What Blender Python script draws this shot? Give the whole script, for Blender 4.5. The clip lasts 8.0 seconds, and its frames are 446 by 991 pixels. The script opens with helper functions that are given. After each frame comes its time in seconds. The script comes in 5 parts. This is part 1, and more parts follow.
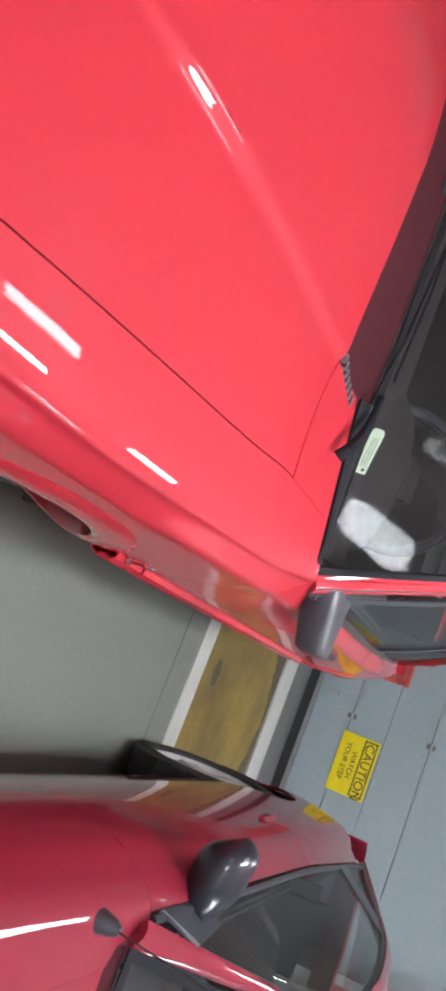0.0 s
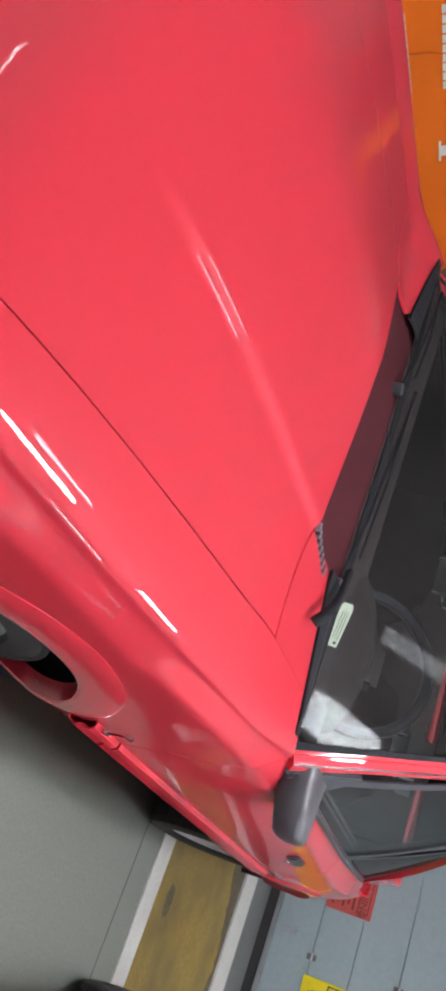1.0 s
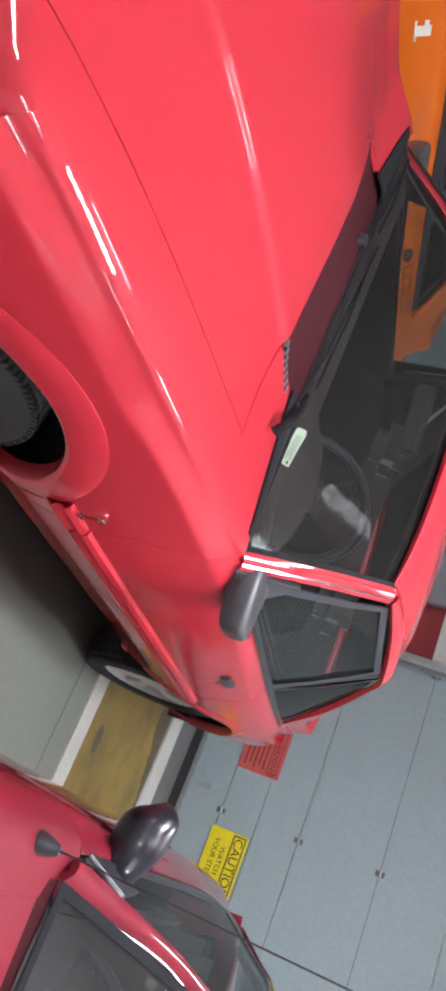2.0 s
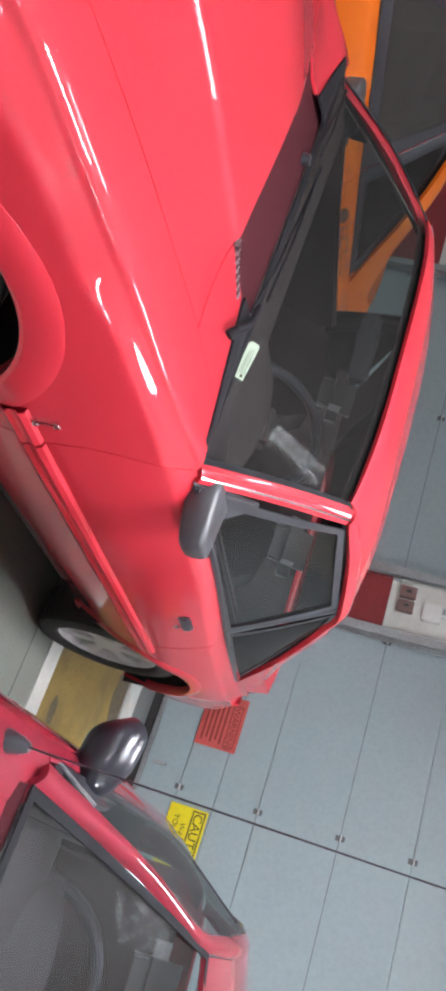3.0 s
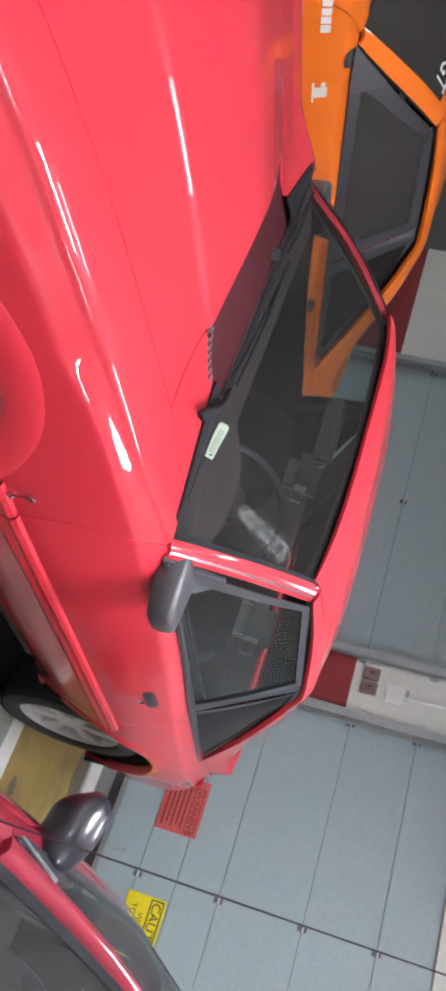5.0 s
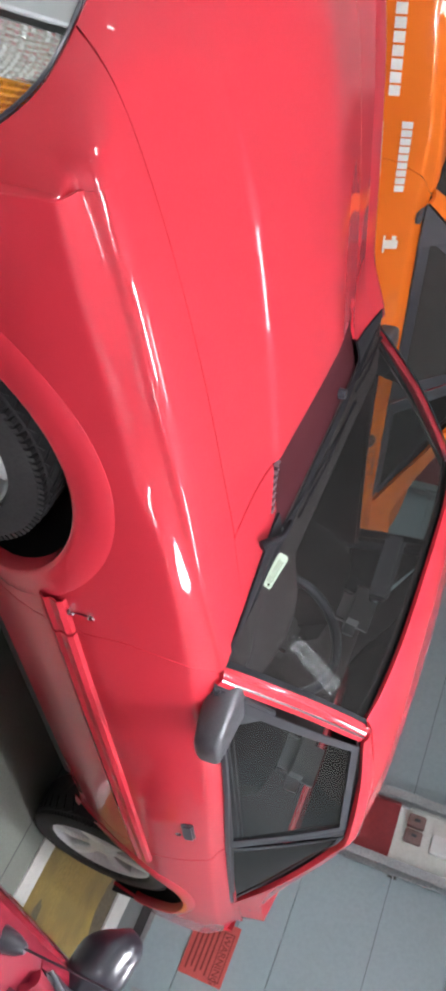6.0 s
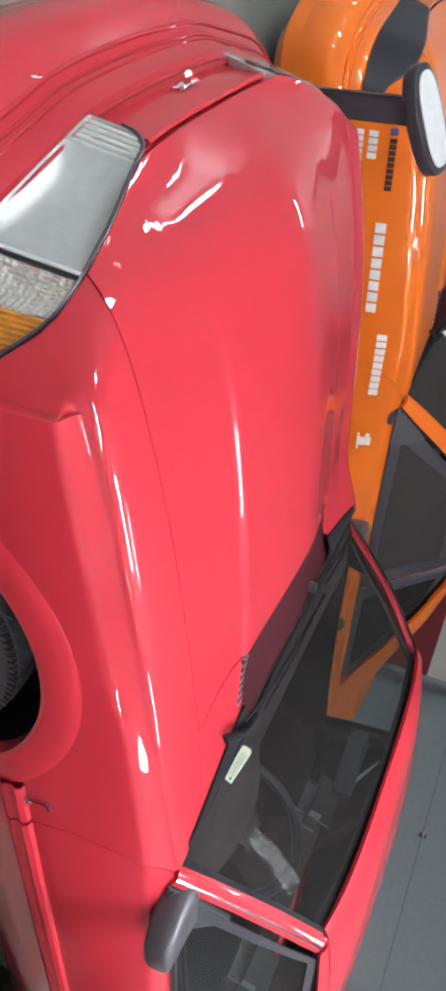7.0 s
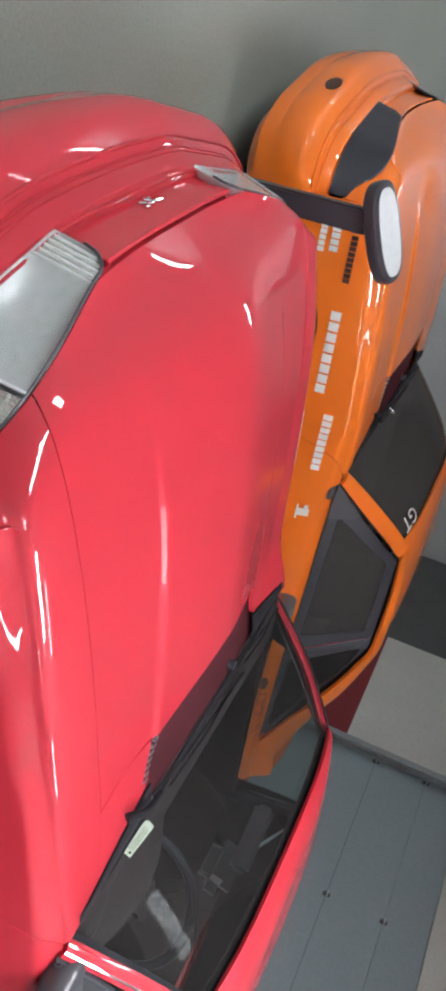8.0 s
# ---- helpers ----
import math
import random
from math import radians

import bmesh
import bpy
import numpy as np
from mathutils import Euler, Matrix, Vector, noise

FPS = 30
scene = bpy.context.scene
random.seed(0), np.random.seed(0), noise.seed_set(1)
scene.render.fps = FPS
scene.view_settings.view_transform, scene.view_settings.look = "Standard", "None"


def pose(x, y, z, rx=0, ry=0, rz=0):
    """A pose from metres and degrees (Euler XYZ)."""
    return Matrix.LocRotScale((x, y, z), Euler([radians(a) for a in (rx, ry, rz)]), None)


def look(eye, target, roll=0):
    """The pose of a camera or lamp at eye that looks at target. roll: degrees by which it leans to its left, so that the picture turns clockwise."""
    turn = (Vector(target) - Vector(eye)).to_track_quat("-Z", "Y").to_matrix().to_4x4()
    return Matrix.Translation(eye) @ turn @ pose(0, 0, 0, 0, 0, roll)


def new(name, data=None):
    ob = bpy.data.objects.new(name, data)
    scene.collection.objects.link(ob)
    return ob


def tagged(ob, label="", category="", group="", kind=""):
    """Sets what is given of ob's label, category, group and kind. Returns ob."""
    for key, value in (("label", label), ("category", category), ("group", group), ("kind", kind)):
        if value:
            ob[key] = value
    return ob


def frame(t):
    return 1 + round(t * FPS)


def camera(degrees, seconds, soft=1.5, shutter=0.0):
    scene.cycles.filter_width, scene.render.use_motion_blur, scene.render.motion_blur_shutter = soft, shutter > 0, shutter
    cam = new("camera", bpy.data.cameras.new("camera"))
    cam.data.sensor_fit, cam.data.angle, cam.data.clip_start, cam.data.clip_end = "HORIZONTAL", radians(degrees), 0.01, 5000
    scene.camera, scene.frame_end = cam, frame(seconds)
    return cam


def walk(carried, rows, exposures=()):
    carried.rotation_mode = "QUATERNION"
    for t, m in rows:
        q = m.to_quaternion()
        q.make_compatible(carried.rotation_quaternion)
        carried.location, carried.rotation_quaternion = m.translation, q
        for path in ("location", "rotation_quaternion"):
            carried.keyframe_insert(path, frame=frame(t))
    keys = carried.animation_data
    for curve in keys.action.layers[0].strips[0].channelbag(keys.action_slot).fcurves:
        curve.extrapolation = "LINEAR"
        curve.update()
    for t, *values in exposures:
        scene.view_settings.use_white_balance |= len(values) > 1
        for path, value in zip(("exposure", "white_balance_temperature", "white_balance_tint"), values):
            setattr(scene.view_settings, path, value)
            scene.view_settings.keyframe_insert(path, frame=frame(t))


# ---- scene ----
cam = camera(29.30, 8.0, soft=4.2)
PATH = [
    (0, (0.9217, -1.0982, 1.3533), (0.5600, 0.7065, 0.5708), 107.36),
    (0.5, (1.0199, -1.0580, 1.3420), (0.5359, 0.6905, 0.5003), 101.23),
    (1, (1.0719, -1.1236, 1.3309), (0.1841, 0.4956, 0.5629), 100.43),
    (1.5, (1.2096, -1.1946, 1.3484), (0.3806, 0.5112, 0.7138), 104.60),
    (2, (1.3435, -1.1599, 1.3525), (0.5611, 0.5903, 0.7826), 106.18),
    (2.2, (1.4107, -1.1238, 1.3455), (0.5191, 0.5933, 0.8389), 105.83),
    (3.5, (1.5374, -1.0437, 1.3776), (0.7276, 0.7355, 0.9550), 102.65),
    (4, (1.5455, -1.0773, 1.3818), (0.6925, 0.6871, 0.9829), 102.38),
    (4.2, (1.5437, -1.0446, 1.3742), (0.6498, 0.7019, 0.9864), 102.11),
    (5.3, (1.5697, -1.1132, 1.3660), (0.4686, 0.4936, 0.9123), 104.51),
    (5.5, (1.5710, -1.1197, 1.3537), (0.4347, 0.4401, 0.8288), 105.95),
    (6, (1.5718, -1.1236, 1.3501), (0.3733, 0.3667, 0.7649), 105.35),
    (6.5, (1.5752, -1.1622, 1.3405), (0.1752, 0.0859, 0.6461), 103.07),
    (7, (1.5739, -1.2150, 1.3547), (0.1108, -0.0029, 0.7301), 105.33),
    (7.5, (1.5444, -1.3102, 1.3637), (0.0399, -0.1104, 0.8186), 109.26),
    (8, (1.5428, -1.3819, 1.3767), (-0.0009, -0.2287, 0.8408), 110.41),
]
EXPOSURES = ((0, 0.0), (0.5, -0.10), (1, -0.02), (2, 0.14), (3.5, 0.44), (4.2, 0.42), (5.5, 0.30), (6.5, 0.26), (7, 0.17), (8, 0.06))
walk(cam, [(t, look(eye, target, roll)) for t, eye, target, roll in PATH], EXPOSURES)

# ---------------------------------------------------------------- light
CEILING = 2.95
world = bpy.data.worlds.new("world")
scene.world = world
world.use_nodes = True
world.node_tree.nodes["Background"].inputs[0].default_value = (0.75, 0.85, 1.0, 1)
world.node_tree.nodes["Background"].inputs[1].default_value = 0.15
TUBES, PANELS = 18.0, 82.0      # glow of the fluorescent tubes and of the wide diffusers


# ---------------------------------------------------------------- materials
def material(name, colour=(0.5, 0.5, 0.5), rough=0.5, metal=0.0, coat=0.0, grain=0.0, scale=40.0, stains=0.0,
             stain_colour=None, stain_scale=2.0, bump=0.0, bump_scale=None, glow=None, spec=0.5, wear=0.08):
    """A node material: base colour with fine grain and broad stains, roughness that varies a little, and fine relief."""
    m = bpy.data.materials.new(name)
    m.use_nodes = True
    t = m.node_tree
    b = t.nodes["Principled BSDF"]
    b.inputs["Base Color"].default_value = (*colour, 1)
    b.inputs["Roughness"].default_value = rough
    b.inputs["Metallic"].default_value = metal
    b.inputs["Coat Weight"].default_value = coat
    b.inputs["Coat Roughness"].default_value = 0.03
    b.inputs["Specular IOR Level"].default_value = spec
    if glow:
        b.inputs["Emission Color"].default_value = (*glow[:3], 1)
        b.inputs["Emission Strength"].default_value = glow[3]
    at = t.nodes.new("ShaderNodeTexCoord").outputs["Object"]
    out = None

    def noise_tex(s, detail=4.0):
        n = t.nodes.new("ShaderNodeTexNoise")
        n.inputs["Scale"].default_value = s
        n.inputs["Detail"].default_value = detail
        t.links.new(at, n.inputs["Vector"])
        return n.outputs["Fac"]

    def mixed(a, bb, fac, blend="MIX"):
        x = t.nodes.new("ShaderNodeMix")
        x.data_type, x.blend_type = "RGBA", blend
        for sock, v in ((x.inputs[6], a), (x.inputs[7], bb)):
            if isinstance(v, tuple):
                sock.default_value = (*v, 1)
            else:
                t.links.new(v, sock)
        if isinstance(fac, float):
            x.inputs[0].default_value = fac
        else:
            t.links.new(fac, x.inputs[0])
        return x.outputs[2]

    def ramp(fac, lo, hi):
        r = t.nodes.new("ShaderNodeMapRange")
        r.inputs["From Min"].default_value, r.inputs["From Max"].default_value = lo, hi
        t.links.new(fac, r.inputs["Value"])
        return r.outputs["Result"]

    out = colour
    if stains:
        dark = stain_colour or tuple(c * 0.55 for c in colour)
        out = mixed(out, mixed(out, dark, stains), ramp(noise_tex(stain_scale, 6.0), 0.42, 0.68))
    if grain:
        fine = noise_tex(scale, 3.0)
        out = mixed(out, mixed(out, tuple(max(0.0, c * (1 - 2 * grain)) for c in colour), 1.0), ramp(fine, 0.35, 0.75))
        r = t.nodes.new("ShaderNodeMapRange")
        r.inputs["To Min"].default_value, r.inputs["To Max"].default_value = rough * (1 - wear), min(1, rough * (1 + wear))
        t.links.new(noise_tex(scale * 0.23), r.inputs["Value"])
        t.links.new(r.outputs["Result"], b.inputs["Roughness"])
    if not isinstance(out, tuple):
        t.links.new(out, b.inputs["Base Color"])
    if bump:
        n = t.nodes.new("ShaderNodeBump")
        n.inputs["Strength"].default_value = bump
        n.inputs["Distance"].default_value = 0.004
        t.links.new(noise_tex(bump_scale or scale), n.inputs["Height"])
        t.links.new(n.outputs["Normal"], b.inputs["Normal"])
    return m


def glass(name, tint, rough=0.01, base=0.010, grazing=0.5, haze=0.010):
    """A thin pane: see-through with a tint, with a gloss that grows towards a grazing view."""
    m = bpy.data.materials.new(name)
    m.use_nodes = True
    t = m.node_tree
    t.nodes.remove(t.nodes["Principled BSDF"])
    clear, gloss = t.nodes.new("ShaderNodeBsdfTransparent"), t.nodes.new("ShaderNodeBsdfGlossy")
    clear.inputs[0].default_value = (*tint, 1)
    gloss.inputs["Roughness"].default_value = rough
    face, mix = t.nodes.new("ShaderNodeLayerWeight"), t.nodes.new("ShaderNodeMixShader")
    face.inputs[0].default_value = 0.5
    power, scale = t.nodes.new("ShaderNodeMath"), t.nodes.new("ShaderNodeMath")
    power.operation, scale.operation = "POWER", "MULTIPLY_ADD"
    power.inputs[1].default_value = 5.0
    scale.inputs[1].default_value, scale.inputs[2].default_value = grazing, base
    t.links.new(face.outputs["Facing"], power.inputs[0])
    t.links.new(power.outputs[0], scale.inputs[0])
    t.links.new(scale.outputs[0], mix.inputs[0])
    t.links.new(clear.outputs[0], mix.inputs[1])
    t.links.new(gloss.outputs[0], mix.inputs[2])
    # pale film mixed in to imitate veiling haze and lift the dark cabins
    film, veil = t.nodes.new("ShaderNodeBsdfDiffuse"), t.nodes.new("ShaderNodeMixShader")
    film.inputs[0].default_value = (0.62, 0.58, 0.56, 1)
    veil.inputs[0].default_value = haze
    t.links.new(mix.outputs[0], veil.inputs[1])
    t.links.new(film.outputs[0], veil.inputs[2])
    t.links.new(veil.outputs[0], t.nodes["Material Output"].inputs[0])
    return m


RED = material("red_paint", (0.53, 0.024, 0.041), 0.6, spec=0.2, coat=0.85, grain=0.03, scale=600, stains=0.06, stain_scale=1.5)
CRIMSON = material("crimson_paint", (0.235, 0.011, 0.028), 0.6, spec=0.2, coat=1.0, grain=0.03, scale=600, stains=0.08, stain_scale=1.5)
ORANGE = material("orange_paint", (0.80, 0.17, 0.012), 0.6, spec=0.2, coat=0.9, grain=0.03, scale=500, stains=0.06, stain_scale=2)
BLACK = material("black_plastic", (0.062, 0.062, 0.070), 0.38, grain=0.15, scale=300, bump=0.1)
SATIN = material("satin_black_trim", (0.042, 0.042, 0.050), 0.32, grain=0.1, scale=200)
COWLING = material("cowl_plastic", (0.058, 0.015, 0.019), 0.85, grain=0.06, scale=260, spec=0.02)
DARK = material("dark_lining", (0.030, 0.027, 0.028), 0.9)
SEAL = material("rubber_seal", (0.022, 0.022, 0.025), 0.7, grain=0.1, scale=200, spec=0.05)
CABIN = material("cabin_plastic", (0.024, 0.016, 0.016), 0.6, grain=0.05, scale=90)
CLOTH = material("seat_cloth", (0.043, 0.032, 0.031), 0.95, grain=0.08, scale=120)
HEADREST = material("headrest_cloth", (0.34, 0.33, 0.33), 0.9, grain=0.2, scale=500)
RUBBER = material("tyre_rubber", (0.036, 0.035, 0.036), 0.75, grain=0.2, scale=150, stains=0.3, stain_colour=(0.06, 0.055, 0.05), stain_scale=9)
ALLOY = material("alloy_wheel", (0.78, 0.79, 0.80), 0.38, metal=0.2, grain=0.1, scale=120, stains=0.2, stain_scale=12)
PIANO = material("glossy_black_plastic", (0.016, 0.016, 0.024), 0.34, coat=0.35, grain=0.05, scale=120)
CHROME = material("chrome", (0.82, 0.82, 0.84), 0.08, metal=1.0, grain=0.05, scale=90)
STEEL = material("galvanised_steel", (0.42, 0.44, 0.45), 0.45, metal=0.7, grain=0.15, scale=70, stains=0.3, stain_scale=8)
GLASS = glass("window_glass", (0.82, 0.86, 0.86))
SHADE = glass("dark_window_glass", (0.50, 0.54, 0.58))
SMOKED = glass("smoked_window_glass", (0.05, 0.052, 0.056), haze=0.028)
HAZED = glass("hazy_race_window", (0.20, 0.20, 0.18), 0.02, 0.015, 0.2, 0.065)
SCREEN = glass("windshield_glass", (0.80, 0.82, 0.82), 0.01, 0.0042, 0.05, 0.010)
# the film here stands in for haze reflected in the crimson car's glass
BLUED = glass("hazy_windshield", (0.74, 0.78, 0.80), 0.02, 0.0005, 0.02, 0.022)
LENS = glass("lamp_lens", (0.94, 0.95, 0.95), 0.05, haze=0.02)
FOGGED = material("hazed_reflector", (0.56, 0.58, 0.57), 0.35, metal=0.2, grain=0.08, scale=60, stains=0.35, stain_scale=10)
AMBER = material("amber_reflector", (1.0, 0.40, 0.0), 0.14, metal=0.25, coat=1.0, grain=0.2, scale=90)
SILVER = material("faceted_reflector", (0.97, 0.97, 0.92), 0.08, metal=0.75, grain=0.05, scale=60)
CONCRETE = material("concrete", (0.235, 0.250, 0.215), 0.55, grain=0.10, scale=90, stains=0.35, stain_colour=(0.155, 0.166, 0.140), stain_scale=0.9, bump=0.12, bump_scale=60)
GRATE = material("dark_concrete", (0.13, 0.135, 0.135), 0.6, grain=0.15, scale=70, stains=0.4, stain_scale=2.5, bump=0.2)
YELLOW = material("worn_yellow_paint", (0.36, 0.245, 0.055), 0.55, grain=0.18, scale=45, stains=0.85, stain_colour=(0.10, 0.080, 0.04), stain_scale=2.6, bump=0.25, bump_scale=120)
WORNSTRIP = material("paint_worn_to_concrete", (0.165, 0.135, 0.085), 0.65, grain=0.3, scale=60, stains=0.6, stain_colour=(0.09, 0.075, 0.05), stain_scale=7, bump=0.3, bump_scale=90)
STRIPGREY = material("grey_concrete_strip", (0.20, 0.205, 0.205), 0.6, grain=0.15, scale=70, stains=0.4, stain_scale=2.5, bump=0.2)
WHITELINE = material("white_floor_paint", (0.70, 0.70, 0.66), 0.5, grain=0.08, scale=60, stains=0.3, stain_colour=(0.42, 0.42, 0.39), stain_scale=5)
DOORSTEEL = material("grey_door_steel", (0.32, 0.395, 0.42), 0.42, grain=0.05, scale=40, stains=0.18, stain_colour=(0.265, 0.325, 0.35), stain_scale=1.1, bump=0.05)
WALLWHITE = material("white_wall_paint", (0.70, 0.72, 0.68), 0.6, grain=0.06, scale=50, stains=0.2, stain_scale=2, bump=0.15)
WALLRED = material("dark_red_wall_paint", (0.26, 0.022, 0.028), 0.5, grain=0.08, scale=50, stains=0.25, stain_scale=3, bump=0.15)
WALLGREY = material("grey_wall_paint", (0.56, 0.58, 0.59), 0.65, grain=0.06, scale=40, stains=0.25, stain_scale=1.2, bump=0.15)
CEIL = material("ceiling_paint", (0.82, 0.83, 0.82), 0.8, grain=0.05, scale=40, stains=0.15, stain_scale=1)
SIGNYELLOW = material("yellow_sign", (0.80, 0.66, 0.01), 0.45, grain=0.05, scale=30)
SIGNRED = material("red_sign", (0.56, 0.095, 0.085), 0.5, grain=0.06, scale=30)
INK = material("black_ink", (0.03, 0.025, 0.01), 0.6)
REDINK = material("dark_red_ink", (0.20, 0.02, 0.02), 0.6)
DECAL = material("white_decal", (0.78, 0.77, 0.72), 0.4, grain=0.05, scale=50)
BLUEDECAL = material("blue_decal", (0.05, 0.06, 0.2), 0.4)
DARKDECAL = material("dark_decal", (0.05, 0.016, 0.010), 0.4)
PAPER = material("pale_green_paper", (0.72, 0.80, 0.62), 0.7, grain=0.05, scale=40)
TUBE = material("lit_tube", (1, 1, 1), 0.5, glow=(0.95, 0.98, 1.05, TUBES))
PANEL = material("lit_diffuser", (1, 1, 1), 0.5, glow=(0.95, 0.98, 1.05, PANELS))
BRIGHTPANEL = material("lit_bright_diffuser", (1, 1, 1), 0.5, glow=(0.95, 0.98, 1.05, 102.0))
SOFTPANEL = material("lit_soft_diffuser", (1, 1, 1), 0.5, glow=(0.95, 0.98, 1.05, 34.0))
ENAMEL = material("white_enamel", (0.75, 0.76, 0.75), 0.4, grain=0.03, scale=30)
CARD = material("grey_card", (0.62, 0.66, 0.66), 0.5, grain=0.05, scale=40)


# ---------------------------------------------------------------- mesh helpers
def finish(name, bm, mat, parent=None, label="", angle=35.0):
    bmesh.ops.remove_doubles(bm, verts=bm.verts[:], dist=1e-5)
    bmesh.ops.recalc_face_normals(bm, faces=bm.faces[:])
    me = bpy.data.meshes.new(name)
    bm.to_mesh(me)
    bm.free()
    for p in me.polygons:
        p.use_smooth = True
    me.set_sharp_from_angle(angle=radians(angle))
    me.materials.append(mat)
    ob = new(name, me)
    ob.parent = parent
    if label:
        ob["label"] = label
    return ob


def part(name, bm, mat, parent, label="", angle=35.0):
    return finish(name, bm, mat, parent, label, angle)


def thing(name, label, category, group="", at=(0, 0, 0)):
    ob = new(name)
    ob.location = at
    return tagged(ob, label, category, group)


def structure(name, bm, mat, label, category):
    return tagged(finish(name, bm, mat), label, category, kind="structure")


def pchip(xs, ys):
    """A smooth curve through knots that does not overshoot. ys: one row of values a knot."""
    xs, ys = np.asarray(xs, float), np.asarray(ys, float).reshape(len(xs), -1)
    h, d = np.diff(xs), np.diff(ys, axis=0) / np.diff(xs)[:, None]
    m = np.zeros_like(ys)
    m[0], m[-1] = d[0], d[-1]
    for i in range(1, len(xs) - 1):
        w1, w2 = 2 * h[i] + h[i - 1], h[i] + 2 * h[i - 1]
        ok = d[i - 1] * d[i] > 0
        m[i] = np.where(ok, (w1 + w2) / (w1 / np.where(ok, d[i - 1], 1) + w2 / np.where(ok, d[i], 1)), 0)

    def f(x):
        i = int(min(max(np.searchsorted(xs, x) - 1, 0), len(xs) - 2))
        u = (x - xs[i]) / h[i]
        if u < 0:
            return ys[0] + m[0] * (x - xs[0])
        if u > 1:
            return ys[-1] + m[-1] * (x - xs[-1])
        return ((1 + 2 * u) * (1 - u) ** 2 * ys[i] + u * (1 - u) ** 2 * h[i] * m[i]
                + u * u * (3 - 2 * u) * ys[i + 1] + u * u * (u - 1) * h[i] * m[i + 1])
    return f


def thicken(bm, thick, core=None):
    """Gives an open sheet a second face behind it and closes the edges between them."""
    bmesh.ops.recalc_face_normals(bm, faces=bm.faces[:])
    if core is not None and sum(f.normal.dot(f.calc_center_median() - Vector(core)) * f.calc_area() for f in bm.faces) < 0:
        bmesh.ops.reverse_faces(bm, faces=bm.faces[:])
    bm.normal_update()
    faces, rim = list(bm.faces), [e for e in bm.edges if len(e.link_faces) == 1]
    back = {v: bm.verts.new(v.co - v.normal * thick) for v in list(bm.verts)}
    for f in faces:
        bm.faces.new([back[v] for v in reversed(f.verts)])
    for e in rim:
        a, b = e.verts
        bm.faces.new((a, b, back[b], back[a]))


def sheet(rows, thick=0.0, closed=False, core=None):
    """A bmesh sheet through rows of points; thick: its thickness, grown to the inside."""
    bm = bmesh.new()
    vs = [[bm.verts.new(p) for p in r] for r in rows]
    n = len(vs[0])
    for a, b in zip(vs, vs[1:]):
        for j in range(n if closed else n - 1):
            k = (j + 1) % n
            bm.faces.new((a[j], a[k], b[k], b[j]))
    if thick:
        bmesh.ops.remove_doubles(bm, verts=bm.verts[:], dist=1e-4)
        thicken(bm, thick, core)
    return bm


def capped(rows, closed=True):
    """A tube through rings of points, closed at both ends."""
    bm = bmesh.new()
    vs = [[bm.verts.new(p) for p in r] for r in rows]
    n = len(vs[0])
    for a, b in zip(vs, vs[1:]):
        for j in range(n):
            k = (j + 1) % n
            bm.faces.new((a[j], a[k], b[k], b[j]))
    bm.faces.new(vs[0])
    bm.faces.new(vs[-1])
    return bm


def box(x0, x1, y0, y1, z0, z1, bevel=0.0):
    bm = bmesh.new()
    bmesh.ops.create_cube(bm, size=1, matrix=Matrix.Translation(((x0 + x1) / 2, (y0 + y1) / 2, (z0 + z1) / 2))
                          @ Matrix.Diagonal((abs(x1 - x0), abs(y1 - y0), abs(z1 - z0), 1)))
    if bevel:
        bmesh.ops.bevel(bm, geom=bm.edges[:], offset=bevel, segments=2, affect="EDGES")
    return bm


def joined(*bms):
    out = bmesh.new()
    for b in bms:
        me = bpy.data.meshes.new("scrap")
        b.to_mesh(me)
        b.free()
        out.from_mesh(me)
        bpy.data.meshes.remove(me)
    return out


def rod(points, radius, sides=10, taper=1.0):
    """A round bar along points."""
    pts = [Vector(p) for p in points]
    rings = []
    for i, p in enumerate(pts):
        d = (pts[min(i + 1, len(pts) - 1)] - pts[max(i - 1, 0)]).normalized()
        a = d.orthogonal().normalized() if i == 0 else (prev - d * prev.dot(d)).normalized()
        prev = a
        b = d.cross(a)
        r = radius * (1 + (taper - 1) * i / max(1, len(pts) - 1))
        rings.append([p + r * (math.cos(t) * a + math.sin(t) * b) for t in (2 * math.pi * k / sides for k in range(sides))])
    return capped(rings)


def lathe(profile, segments=48, axis="X"):
    """A ring turned round the x axis. profile: pairs of (x, radius)."""
    rows = []
    for x, r in profile:
        rows.append([(x, r * math.cos(2 * math.pi * k / segments), r * math.sin(2 * math.pi * k / segments)) for k in range(segments)])
    return sheet(rows, closed=True)


def moved(bm, m):
    bmesh.ops.transform(bm, matrix=m, verts=bm.verts[:])
    return bm


def letters(text, size, depth=0.002):
    """The outline of a word as a thin solid, lying in the xy plane with its first letter at the origin."""
    cu = bpy.data.curves.new("scrap", "FONT")
    cu.body, cu.size, cu.extrude = text, size, depth / 2
    ob = bpy.data.objects.new("scrap", cu)
    scene.collection.objects.link(ob)
    me = bpy.data.meshes.new_from_object(ob.evaluated_get(bpy.context.evaluated_depsgraph_get()))
    bm = bmesh.new()
    bm.from_mesh(me)
    bpy.data.objects.remove(ob)
    bpy.data.curves.remove(cu)
    bpy.data.meshes.remove(me)
    return bm


# ---------------------------------------------------------------- the garage
X0, X1, Y0, YD = -6.5, 5.2, -6.0, 4.44
SPOTS = ((0.97, 2.71, 0.075),)


